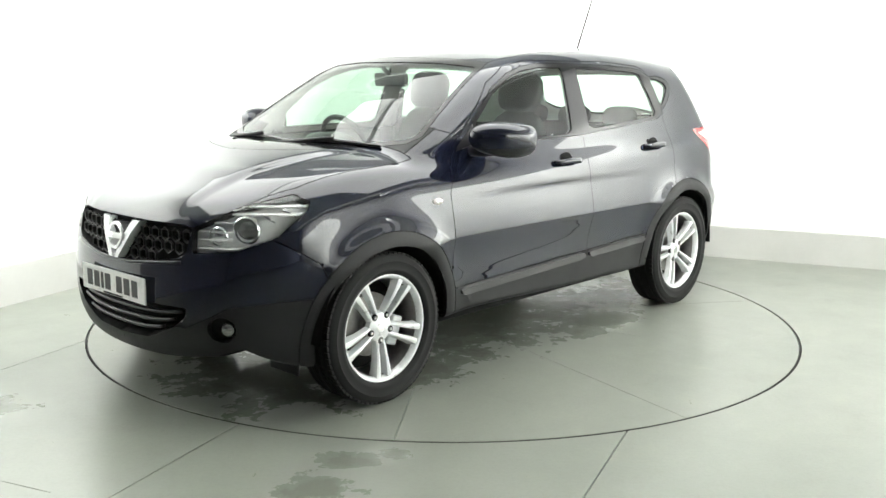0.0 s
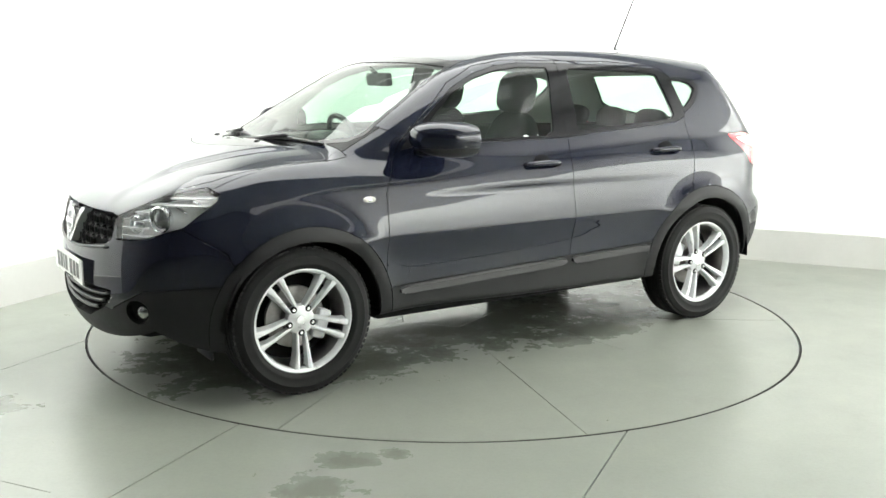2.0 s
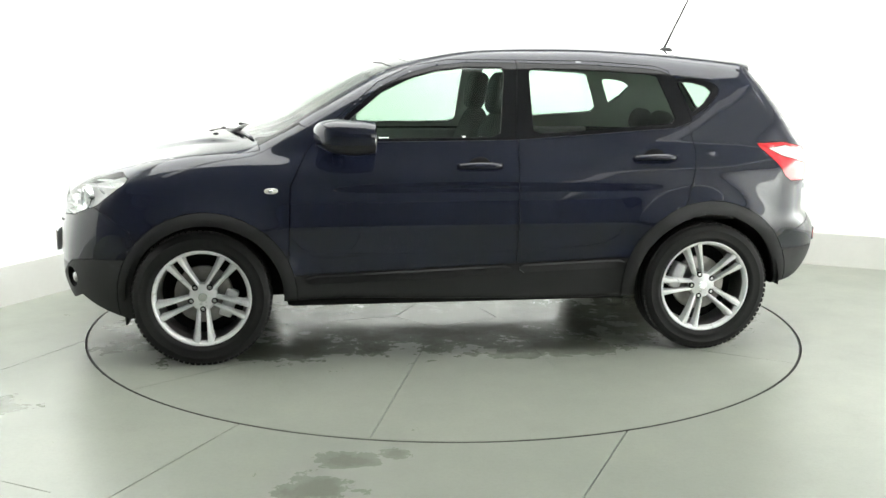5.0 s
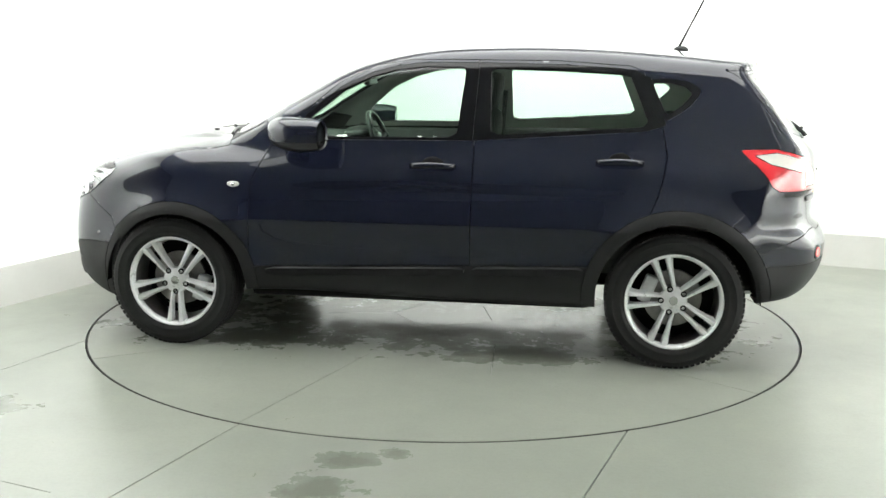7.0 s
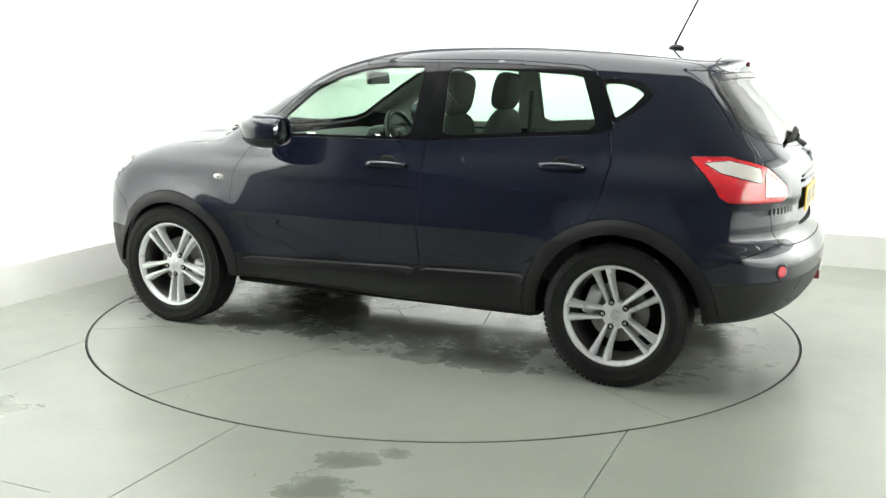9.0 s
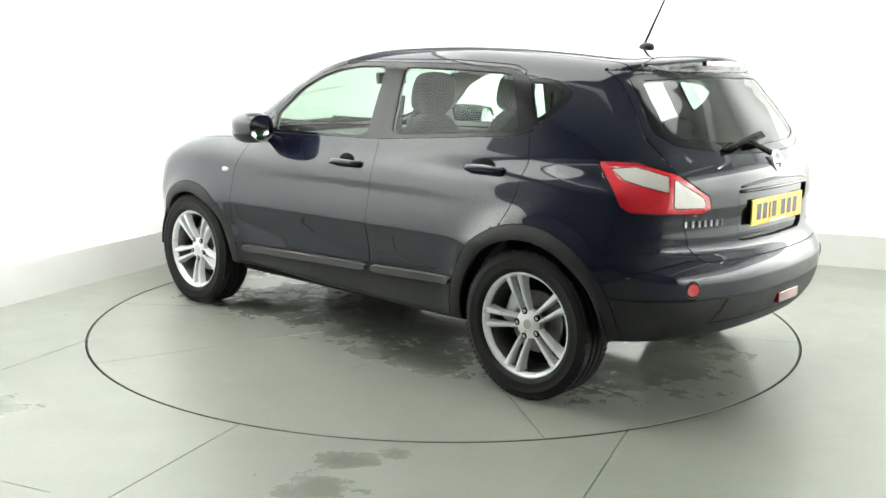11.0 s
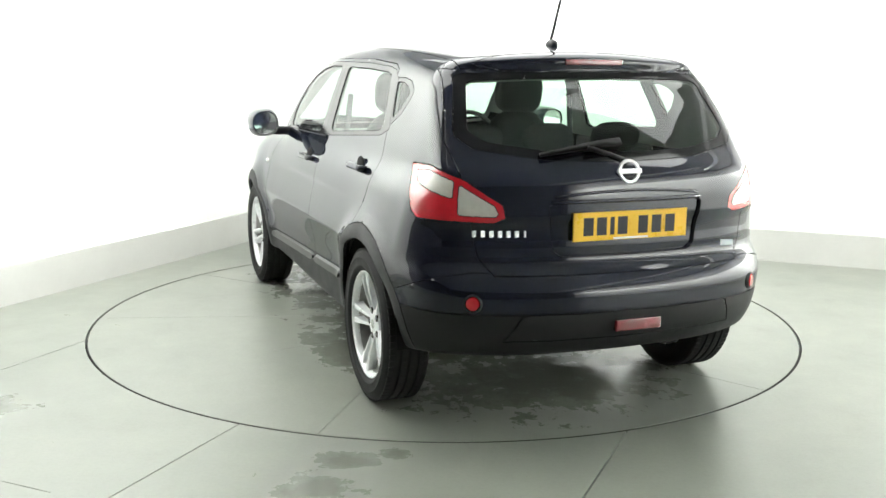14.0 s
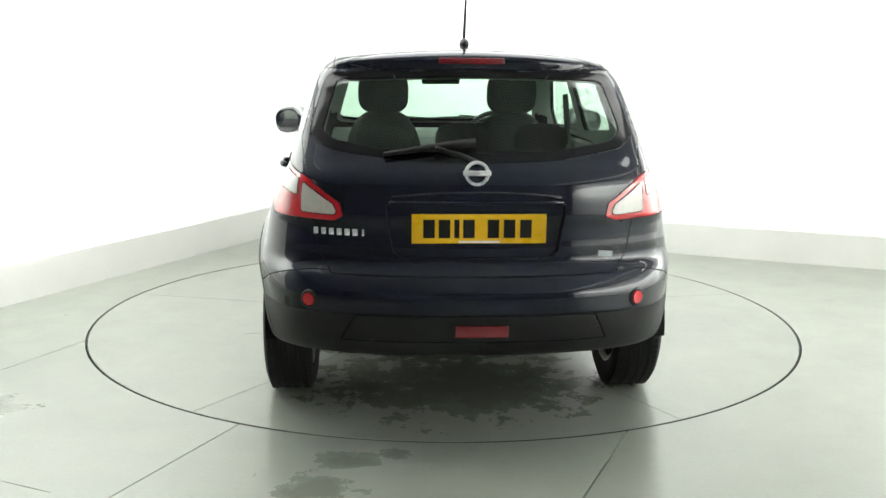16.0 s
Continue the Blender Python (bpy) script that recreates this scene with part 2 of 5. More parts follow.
def wall_strip(line, z0, z1, inward, outward, lip=0.0):
    """A wall of even thickness along a plan line; inward is to the line's right."""
    bm = bmesh.new()
    rows = []
    for i, p in enumerate(line):
        d = (line[min(i + 1, len(line) - 1)] - line[max(i - 1, 0)]).normalized()
        n = Vector((d.y, -d.x))
        a, b = p + n * inward, p - n * outward
        rows.append([bm.verts.new((a.x, a.y, z0)), bm.verts.new((a.x, a.y, z1 - lip)), bm.verts.new((a.x - n.x * lip, a.y - n.y * lip, z1)), bm.verts.new((b.x, b.y, z1)), bm.verts.new((b.x, b.y, z0))])
    for r, s in zip(rows, rows[1:]):
        for k in range(5):
            bm.faces.new((r[k], r[(k + 1) % 5], s[(k + 1) % 5], s[k]))
    bm.faces.new(rows[0])
    bm.faces.new(rows[-1][::-1])
    bmesh.ops.recalc_face_normals(bm, faces=bm.faces)
    return sharpen(bm, 0.5)


# the last leg, beyond x 5.2, is unseen and added for door reflections
WALL_LINE = rounded([(-3.6, -1.8), (-1.28, 3.32), (5.6, 0.56), (5.22, -8.4)], 0.45, 14)
BACK_LINE = [Vector(p) for p in ((5.22, -8.4), (5.2, -9.0), (-5.41, -9.0), (-5.41, -5.79), (-3.6, -1.8))]


def groove(bm, co, along, width=0.006, near=None):
    """Cuts a narrow open joint into a flat sheet."""
    n = Vector((-along[1], along[0], 0)).normalized()
    for s in (-0.5, 0.5):
        faces = [f for f in bm.faces if near is None or near(f.calc_center_median())]
        geom = list({g for f in faces for g in (f, *f.edges, *f.verts)})
        bmesh.ops.bisect_plane(bm, geom=geom, dist=1e-6, plane_co=Vector((*co, 0)) + n * s * width, plane_no=n)
    gone = [f for f in bm.faces if abs((f.calc_center_median() - Vector((*co, 0))).dot(n)) < width * 0.45 and (near is None or near(f.calc_center_median()))]
    bmesh.ops.delete(bm, geom=gone, context="FACES")


RADIUS = 2.051


def build_room():
    part("wall_white", wall_strip(WALL_LINE, 0.0, WALL_TOP, 0.0, 0.15), WALLPAINT, label="seamless white painted studio wall with a rounded corner")["kind"] = "structure"
    tall = [*[p for p in WALL_LINE if p.x < 3.4], Vector((3.4, 1.443))]
    part("wall_upper_white", wall_strip(tall, WALL_TOP, CEILING, 0.0, 0.15), WALLPAINT, label="white upper studio wall round the corner")["kind"] = "structure"
    # unseen grey strip above the white wall, added to dim the doors' reflections
    ends = [Vector((3.4, 1.443))] + [p for p in WALL_LINE if p.x > 3.4]
    part("added_upper_grey", wall_strip(ends, WALL_TOP, CEILING, -0.02, 0.15), UPPER, label="unseen grey upper wall, added to darken reflections in the doors")["kind"] = "structure"
    part("skirting", wall_strip(WALL_LINE, 0.0, 0.255, 0.014, -0.002, 0.006), SKIRT, label="tall off-white skirting board round the studio wall")["kind"] = "structure"
    # unseen dark wall, added to keep reflections from the camera's side dark
    part("wall_back", wall_strip(BACK_LINE, 0.0, CEILING, 0.0, 0.15), BACK_DARK, label="unseen dark wall, added behind the filming position")["kind"] = "structure"
    part("ceiling", boxed((-7.3, -9.3, CEILING), (9.3, 3.9, CEILING + 0.12)), CEIL, label="grey studio ceiling", smooth=False)["kind"] = "structure"
    # floor: one sheet with a round opening for the turntable and sawn joints
    bm = bmesh.new()
    ring = [bm.verts.new(((RADIUS + 0.009) * math.cos(a), (RADIUS + 0.009) * math.sin(a), 0)) for a in np.linspace(0, 2 * math.pi, 241)[:-1]]
    far = []
    for k, v in enumerate(ring):
        d = v.co.normalized()
        s = min(9.2 / max(abs(d.x), 1e-6), (9.2 if d.y < 0 else 4.2) / max(abs(d.y), 1e-6))
        far.append(bm.verts.new(d * s))
    for k in range(240):
        bm.faces.new((ring[k], far[k], far[(k + 1) % 240], ring[(k + 1) % 240]))
    U, V = (0.39, 0.92), (0.92, -0.39)
    for v in (1.457, -0.06, -1.55):
        groove(bm, (V[0] * v, V[1] * v), U, 0.005, lambda c: c.y < 0.5)
    groove(bm, (U[0] * -2.89, U[1] * -2.89), V, 0.004, lambda c: c.x < -1.2)
    edge = [e for e in bm.edges if len(e.link_faces) == 1]
    r = bmesh.ops.extrude_edge_only(bm, edges=edge)
    for v in (g for g in r["geom"] if isinstance(g, bmesh.types.BMVert)):
        v.co.z -= 0.03
    bmesh.ops.recalc_face_normals(bm, faces=bm.faces)
    part("floor", sharpen(bm), CONCRETE, label="worn grey-green painted concrete floor with sawn joints", smooth=False)["kind"] = "structure"
    part("subfloor", boxed((-9.4, -9.3, -0.2), (9.4, 4.3, -0.035)), PIT, label="dark slab under the floor joints", smooth=False)["kind"] = "structure"
    # the unseen panels that carry the added lamps
    for px, py, turn, tilt, sx, sy, watts, spread in PANELS:
        lampbox = empty("added_ceiling_panel", "unseen long white light panel, added under the ceiling", "ceiling light", "ceiling lights")
        lampbox.matrix_basis = panel_pose(px, py, turn, tilt)
        part("frame", boxed((-sx / 2 - 0.04, -sy / 2 - 0.04, -0.03), (sx / 2 + 0.04, sy / 2 + 0.04, 0.0), 0.004), WALLPAINT, lampbox, smooth=False)
        part("diffuser", boxed((-sx / 2, -sy / 2, -0.038), (sx / 2, sy / 2, -0.03)), LAMPFACE, lampbox, smooth=False)
        # glowing backs are added to fill a dark patch in the bonnet's reflection
        if tilt:
            part("diffuser", boxed((-sx / 2, -sy / 2, 0.0), (sx / 2, sy / 2, 0.008)), LAMPFACE, lampbox, "added glowing back that brightens reflections", smooth=False)
        for o in (-0.4, 0.4):
            part("hanger", tube([(o * sx, 0, 0), (o * sx, 0, 0.2)], 0.01, sides=6), STEEL, lampbox)


def build_turntable():
    table = empty("turntable", "round concrete turntable flush with the floor, dark rim gap", "turntable")
    bm = bmesh.new()
    n, radii = 240, [0.0, 0.35, 0.7, 1.05, 1.4, 1.75, RADIUS - 0.006]
    rings = [[bm.verts.new((r * math.cos(2 * math.pi * k / n), r * math.sin(2 * math.pi * k / n), 0)) for k in range(n)] for r in radii[1:]]
    centre = bm.verts.new((0, 0, 0))
    for k in range(n):
        j = (k + 1) % n
        bm.faces.new((centre, rings[0][k], rings[0][j]))
        for a, b in zip(rings, rings[1:]):
            bm.faces.new((a[k], b[k], b[j], a[j]))
    # cracks across the deck, from its middle ground to the rim
    for p, q in (((0.20, 0.66), (0.60, 2.0)), ((-0.62, 0.46), (-1.69, 1.22)), ((-0.37, 0.55), (-0.41, 1.25)), ((1.05, 0.78), (1.65, 1.23)), ((0.3, -0.8), (0.5, -2.0)), ((-1.2, -0.6), (-1.8, -0.9)),
                 ((0.09, 0.29), (0.30, 0.02)), ((0.30, 0.02), (0.12, -0.31)), ((0.12, -0.31), (-0.22, -0.24)), ((-0.22, -0.24), (-0.31, 0.11)), ((-0.31, 0.11), (0.09, 0.29)), ((0.30, 0.02), (0.80, 0.10)), ((-0.22, -0.24), (-0.60, -0.62))):
        p, q = Vector(p), Vector(q)
        d = (q - p).normalized()
        groove(bm, p, d, 0.0035, lambda c: 0 < (c.xy - p).dot(d) < (q - p).length and abs((c.xy - p).dot(Vector((-d.y, d.x)))) < 0.12)
    rim = [e for e in bm.edges if len(e.link_faces) == 1]
    r = bmesh.ops.extrude_edge_only(bm, edges=rim)
    for v in (g for g in r["geom"] if isinstance(g, bmesh.types.BMVert)):
        v.co.z -= 0.03
    bmesh.ops.recalc_face_normals(bm, faces=bm.faces)
    part("deck", sharpen(bm), DECK, table, smooth=False)
    ring = lathe([(RADIUS - 0.0058, -0.03), (RADIUS - 0.0058, -0.002), (RADIUS - 0.0005, -0.003), (RADIUS - 0.0005, -0.03)], 240, axis="z")
    part("rim", sharpen(ring), PIT, table, "dark edge ring")
    return table


build_room()
TABLE = build_turntable()


# ---- the car's shell: a smooth blend of side, nose, tail, bonnet and cabin surfaces ----
def knots(*pairs):
    """A smooth curve through (u, value) pairs, tabulated for quick reading."""
    pairs = sorted(pairs)
    u, w = np.array([p[0] for p in pairs], float), np.array([p[1] for p in pairs], float)
    d = np.diff(w) / np.diff(u)
    m = np.concatenate([[d[0]], (d[1:] * np.diff(u)[:-1] + d[:-1] * np.diff(u)[1:]) / (np.diff(u)[1:] + np.diff(u)[:-1]), [d[-1]]])
    fine = np.linspace(u[0], u[-1], 1500)
    i = np.clip(np.searchsorted(u, fine) - 1, 0, len(d) - 1)
    hh = (u[i + 1] - u[i])
    s = (fine - u[i]) / hh
    val = (2 * s**3 - 3 * s**2 + 1) * w[i] + (s**3 - 2 * s**2 + s) * hh * m[i] + (-2 * s**3 + 3 * s**2) * w[i + 1] + (s**3 - s**2) * hh * m[i + 1]
    return lambda x: np.interp(x, fine, val)


def step(a, b, x):
    s = np.clip((x - a) / (b - a), 0, 1)
    return s * s * (3 - 2 * s)


def smax(a, b, k):
    h = np.clip(k - np.abs(a - b), 0, None) / k
    return np.maximum(a, b) + h * h * k * 0.25


PLAN = knots((-2.4, 0.70), (-2.1, 0.785), (-1.9, 0.834), (-1.6, 0.867), (-1.2, 0.884), (-0.6, 0.887), (0, 0.887), (0.6, 0.89), (1.0, 0.892), (1.35, 0.880), (1.65, 0.835), (1.9, 0.765), (2.15, 0.67), (2.4, 0.56))
DOORS = knots((0.1, -0.06), (0.28, -0.044), (0.40, -0.040), (0.47, -0.038), (0.50, -0.0365), (0.56, -0.031), (0.62, -0.019), (0.66, -0.0085), (0.684, -0.002), (0.695, 0.0), (0.705, -0.0008), (0.73, -0.0043), (0.76, -0.0092), (0.80, -0.0170), (0.84, -0.0258), (0.90, -0.0400), (0.98, -0.0600), (1.05, -0.0800), (1.12, -0.106), (1.3, -0.25), (1.7, -0.7))
SECTION = knots((0.1, -0.06), (0.28, -0.040), (0.40, -0.033), (0.47, -0.029), (0.56, -0.018), (0.632, -0.004), (0.66, 0.0), (0.70, 0.0005), (0.80, -0.010), (0.90, -0.029), (0.98, -0.050), (1.05, -0.074), (1.12, -0.105), (1.3, -0.25), (1.7, -0.7))
NOSE = knots((0.1, 1.86), (0.20, 2.02), (0.25, 2.065), (0.33, 2.105), (0.45, 2.125), (0.55, 2.125), (0.62, 2.12), (0.72, 2.105), (0.80, 2.085), (0.86, 2.055), (0.92, 2.0), (1.0, 1.87), (1.3, 1.4))
TAIL = knots((0.1, -1.80), (0.30, -1.985), (0.36, -2.06), (0.43, -2.115), (0.55, -2.152), (0.64, -2.147), (0.685, -2.12), (0.715, -2.09), (0.80, -2.075), (0.93, -2.075), (1.0, -2.07), (1.09, -2.045), (1.14, -2.005), (1.22, -1.945), (1.30, -1.88), (1.40, -1.79), (1.46, -1.745), (1.485, -1.745), (1.505, -1.768), (1.7, -1.785))
BONNET = knots((2.3, 0.72), (2.1, 0.875), (2.02, 0.92), (1.9, 0.967), (1.75, 1.018), (1.6, 1.056), (1.36, 1.10), (1.18, 1.115), (0.9, 1.12), (0.5, 1.12), (-1.2, 1.15), (-2.2, 1.12))
CABIN = knots((-2.2, -0.15), (-2.0, -0.09), (-1.7, -0.045), (-1.4, -0.026), (-1.04, -0.015), (-0.5, 0.0), (0.4, 0.0), (0.6, -0.01), (0.8, -0.03), (1.1, -0.07), (1.4, -0.12))
ROOF = knots((0.7, 1.40), (0.45, 1.50), (0.2, 1.56), (-0.07, 1.592), (-0.4, 1.606), (-0.72, 1.606), (-1.03, 1.592), (-1.35, 1.567), (-1.6, 1.543), (-1.85, 1.522), (-2.2, 1.49))
SCREEN = knots((0.9, 1.55), (1.10, 1.21), (1.19, 1.04), (1.27, 0.90), (1.38, 0.71), (1.50, 0.48), (1.56, 0.28), (1.7, -0.2))
UNDER = knots((2.3, 0.24), (1.95, 0.195), (1.7, 0.21), (1.2, 0.29), (0.8, 0.315), (0, 0.30), (-0.8, 0.29), (-1.2, 0.30), (-1.75, 0.34), (-2.0, 0.345), (-2.3, 0.35))
ARCH_F, ARCH_R = (1.29, 0.335), (-1.32, 0.34)


def shell_field(x, y, z):
    """Negative inside the car's body, for y >= 0."""
    belt = 0.106 * (0.3 - x)
    zz = np.where(z > 0.72, 0.72 + (z - 0.72) * (1 - np.clip(belt, -0.08, 0.2) * 0.35), z)
    doors = step(-1.55, -0.9, x) * (1 - step(1.0, 1.5, x))
    side = PLAN(x) + DOORS(zz) * doors + SECTION(zz) * (1 - doors)
    for cx, cz, r in ((*ARCH_F, 0.43), (*ARCH_R, 0.45)):
        d = np.hypot(x - cx, z - cz)
        side = side + 0.034 * np.exp(-((d - r + 0.03) / 0.085) ** 2) * step(0.2, 0.5, z)
    nose = NOSE(z) - 0.28 * y**2 - 0.24 * y**4
    tail = TAIL(z) + 0.17 * y**2 + 0.30 * y**4
    crest = 0.33 + 0.16 * np.clip((1.95 - x) / 0.8, 0, 1.2)
    top = BONNET(x) - 0.045 * (y / 0.8) ** 2 - 0.04 * (y / 0.8) ** 6 + 0.016 * (1 - step(crest - 0.02, crest + 0.06, y)) * step(1.1, 1.3, x)
    low = smax(smax(smax(y - side, x - nose, 0.13), tail - x, 0.12), z - top, 0.09)
    low = smax(low, UNDER(x) - z, 0.03)
    dz = z - 1.1
    wide = 0.792 + CABIN(x) - 0.27 * dz - 0.12 * dz * dz
    roof = ROOF(x) + 0.022 - 0.052 * (y / 0.6) ** 2
    screen = SCREEN(z) - 0.40 * y**2
    high = smax(smax(y - wide, (x - screen) * 0.55, 0.07), (tail - x) * 0.8, 0.07)
    high = smax(high, z - roof, 0.11)
    high = smax(high, 0.9 - z, 0.02)
    return -smax(-low, -high, 0.035)


def shell_points(inner, outer):
    """Where rays from inner to outer leave the body."""
    lo, hi = np.zeros(inner.shape[:-1]), np.ones(inner.shape[:-1])
    d = outer - inner
    inside = np.ones_like(lo, bool)
    for s in np.linspace(0, 1, 70)[1:]:
        p = inner + d * s
        now = shell_field(p[..., 0], p[..., 1], p[..., 2]) < 0
        lo = np.where(inside & now, s, lo)
        hi = np.where(inside & ~now, s, hi)
        inside &= now
    for _ in range(16):
        mid = (lo + hi) / 2
        p = inner + d * mid[..., None]
        now = shell_field(p[..., 0], p[..., 1], p[..., 2]) < 0
        lo, hi = np.where(now, mid, lo), np.where(now, hi, mid)
    return inner + d * hi[..., None]


IN_LO, IN_HI = np.array([-1.45, 0.0, 0.62]), np.array([1.5, 0.30, 0.86])
OUT_LO, OUT_HI = np.array([-2.45, 0.0, 0.05]), np.array([2.35, 1.0, 1.75])


def shell_mesh():
    """The left half of the shell as four joined grids."""
    bm = bmesh.new()
    nx, ny, nz = 300, 56, 130
    def grid(a, b, make):
        u, v = np.linspace(0, 1, a), np.linspace(0, 1, b)
        if b == nz:     # closer rows about the crease low on the doors
            v = v - 0.055 * np.sin(2 * math.pi * (v - 0.355)) - 0.055 * math.sin(2 * math.pi * 0.355)
            v = (v - v[0]) / (v[-1] - v[0])
        A, B = np.meshgrid(u, v, indexing="ij")
        w = make(A, B)
        p = shell_points(IN_LO + (IN_HI - IN_LO) * w, OUT_LO + (OUT_HI - OUT_LO) * w)
        vs = [[bm.verts.new(p[i, j]) for j in range(b)] for i in range(a)]
        for i in range(a - 1):
            for j in range(b - 1):
                bm.faces.new((vs[i][j], vs[i + 1][j], vs[i + 1][j + 1], vs[i][j + 1]))
    one = lambda A, v: np.full_like(A, v)
    grid(nx, nz, lambda A, B: np.stack([A, one(A, 1.0), B], -1))
    grid(nx, ny, lambda A, B: np.stack([A, 1 - B, one(A, 1.0)], -1))
    grid(ny, nz, lambda A, B: np.stack([one(A, 1.0), 1 - A, B], -1))
    grid(ny, nz, lambda A, B: np.stack([one(A, 0.0), A, B], -1))
    bmesh.ops.remove_doubles(bm, verts=bm.verts, dist=2e-4)
    bmesh.ops.recalc_face_normals(bm, faces=bm.faces)
    return bm


SIDE = (Vector((1, 0, 0)), Vector((0, 0, 1)))
FRONT = (Vector((0, 1, 0)), Vector((0, 0, 1)))
TOP = (Vector((1, 0, 0)), Vector((0, 1, 0)))
R2 = math.sqrt(0.5)
CORNER_F = (Vector((-R2, R2, 0)), Vector((0, 0, 1)))
CORNER_R = (Vector((-R2, -R2, 0)), Vector((0, 0, 1)))


def hull(points):
    """Convex outline, anticlockwise."""
    pts = sorted(set(points))
    def half(seq):
        out = []
        for p in seq:
            while len(out) > 1 and (out[-1][0] - out[-2][0]) * (p[1] - out[-2][1]) - (out[-1][1] - out[-2][1]) * (p[0] - out[-2][0]) <= 0:
                out.pop()
            out.append(p)
        return out[:-1]
    return half(pts) + half(pts[::-1])


def disc(cx, cy, rx, ry=None, n=28):
    ry = ry or rx
    return [(cx + rx * math.cos(2 * math.pi * k / n), cy + ry * math.sin(2 * math.pi * k / n)) for k in range(n)]


def soften(points, amount=0.25, rounds=2):
    """Rounds an outline's corners."""
    pts = [Vector(p) for p in points]
    for _ in range(rounds):
        out = []
        for a, b in zip(pts, pts[1:] + pts[:1]):
            out += [a.lerp(b, amount), a.lerp(b, 1 - amount)]
        pts = out
    return [tuple(p) for p in pts]


class Cutter:
    """Cuts outlines, seen along a direction, exactly into the shell and names the pieces."""

    def __init__(self, bm):
        self.bm = bm
        self.layer = bm.faces.layers.int.new("piece")
        self.names = ["rest"]

    def cut(self, name, axes, outline, where, over=("rest",), round_by=0.0):
        bm, layer = self.bm, self.layer
        if round_by:
            outline = soften(outline, round_by)
        outline = hull([(round(a, 5), round(b, 5)) for a, b in outline])
        A, B = axes
        if name not in self.names:
            self.names.append(name)
        allowed = {self.names.index(n) for n in over if n in self.names}
        a0, a1 = min(p[0] for p in outline), max(p[0] for p in outline)
        b0, b1 = min(p[1] for p in outline), max(p[1] for p in outline)
        faces = []
        for f in bm.faces:
            if f[layer] not in allowed:
                continue
            c = f.calc_center_median()
            if not (a0 - 0.06 < c.dot(A) < a1 + 0.06 and b0 - 0.06 < c.dot(B) < b1 + 0.06) or not where(c):
                continue
            faces.append(f)
        for p, q in zip(outline, outline[1:] + outline[:1]):
            if not faces:
                break
            n = A * (q[1] - p[1]) - B * (q[0] - p[0])
            if n.length < 1e-9:
                continue
            n.normalize()
            co = A * p[0] + B * p[1]
            split, keep = [], []
            for f in faces:
                ds = [(v.co - co).dot(n) for v in f.verts]
                if max(ds) <= 1e-6:
                    keep.append(f)
                elif min(ds) < -1e-6:
                    split.append(f)
            if split:
                geom = list({g for f in split for g in (f, *f.edges, *f.verts)})
                r = bmesh.ops.bisect_plane(bm, geom=geom, dist=1e-6, plane_co=co, plane_no=n)
                keep += [g for g in r["geom"] if isinstance(g, bmesh.types.BMFace) and (g.calc_center_median() - co).dot(n) < 0]
            faces = keep
        tag = self.names.index(name)
        for f in faces:
            f[layer] = tag

    def collect(self):
        out = {n: [] for n in self.names}
        for f in self.bm.faces:
            out[self.names[f[self.layer]]].append(f)
        return out


def panel(faces, sides, gap=0.0023, depth=0.014, push=0.0):
    """A panel of its own from shell faces, on the left, the right or both, with its edges drawn back and turned in."""
    bm = bmesh.new()
    for s in sides:
        seen = {}
        for f in faces:
            vs = []
            for v in f.verts:
                if v.index not in seen:
                    seen[v.index] = bm.verts.new((v.co.x, v.co.y * s, v.co.z))
                vs.append(seen[v.index])
            try:
                bm.faces.new(vs if s > 0 else vs[::-1])
            except ValueError:
                pass
    if len(sides) == 2:
        bmesh.ops.remove_doubles(bm, verts=[v for v in bm.verts if abs(v.co.y) < 1e-4], dist=3e-4)
    bm.normal_update()
    if push:
        for v in bm.verts:
            v.co += v.normal * push
    if gap or depth:
        edges = [e for e in bm.edges if len(e.link_faces) == 1]
        shift = {}
        for e in edges:
            loop = e.link_loops[0]
            d = loop.link_loop_next.vert.co - loop.vert.co
            n = (e.verts[0].normal + e.verts[1].normal).cross(d)
            if n.length > 1e-12:
                for v in e.verts:
                    shift.setdefault(v, Vector())
                    shift[v] += n.normalized() * max(d.length, 1e-5)
        total = {}
        for e in edges:
            for v in e.verts:
                total[v] = total.get(v, 0.0) + e.calc_length()
        inner = {}
        for v, d in shift.items():
            n = v.normal.copy()
            if n.length < 0.5:
                n = v.link_faces[0].normal.copy()
            if d.length > 0.35 * total[v] and total[v] > 1e-5:
                v.co += d.normalized() * gap
            inner[v] = v.co - n * depth
        if depth:
            made = {v: bm.verts.new(co) for v, co in inner.items()}
            for e in edges:
                loop = e.link_loops[0]
                a, b = loop.vert, loop.link_loop_next.vert
                if a in made and b in made and e.calc_length() > 1e-5:
                    e.smooth = False
                    # turned-in edges are painted black, so the seams look shaded and never glint
                    bm.faces.new((b, a, made[a], made[b])).material_index = 1
    return bm


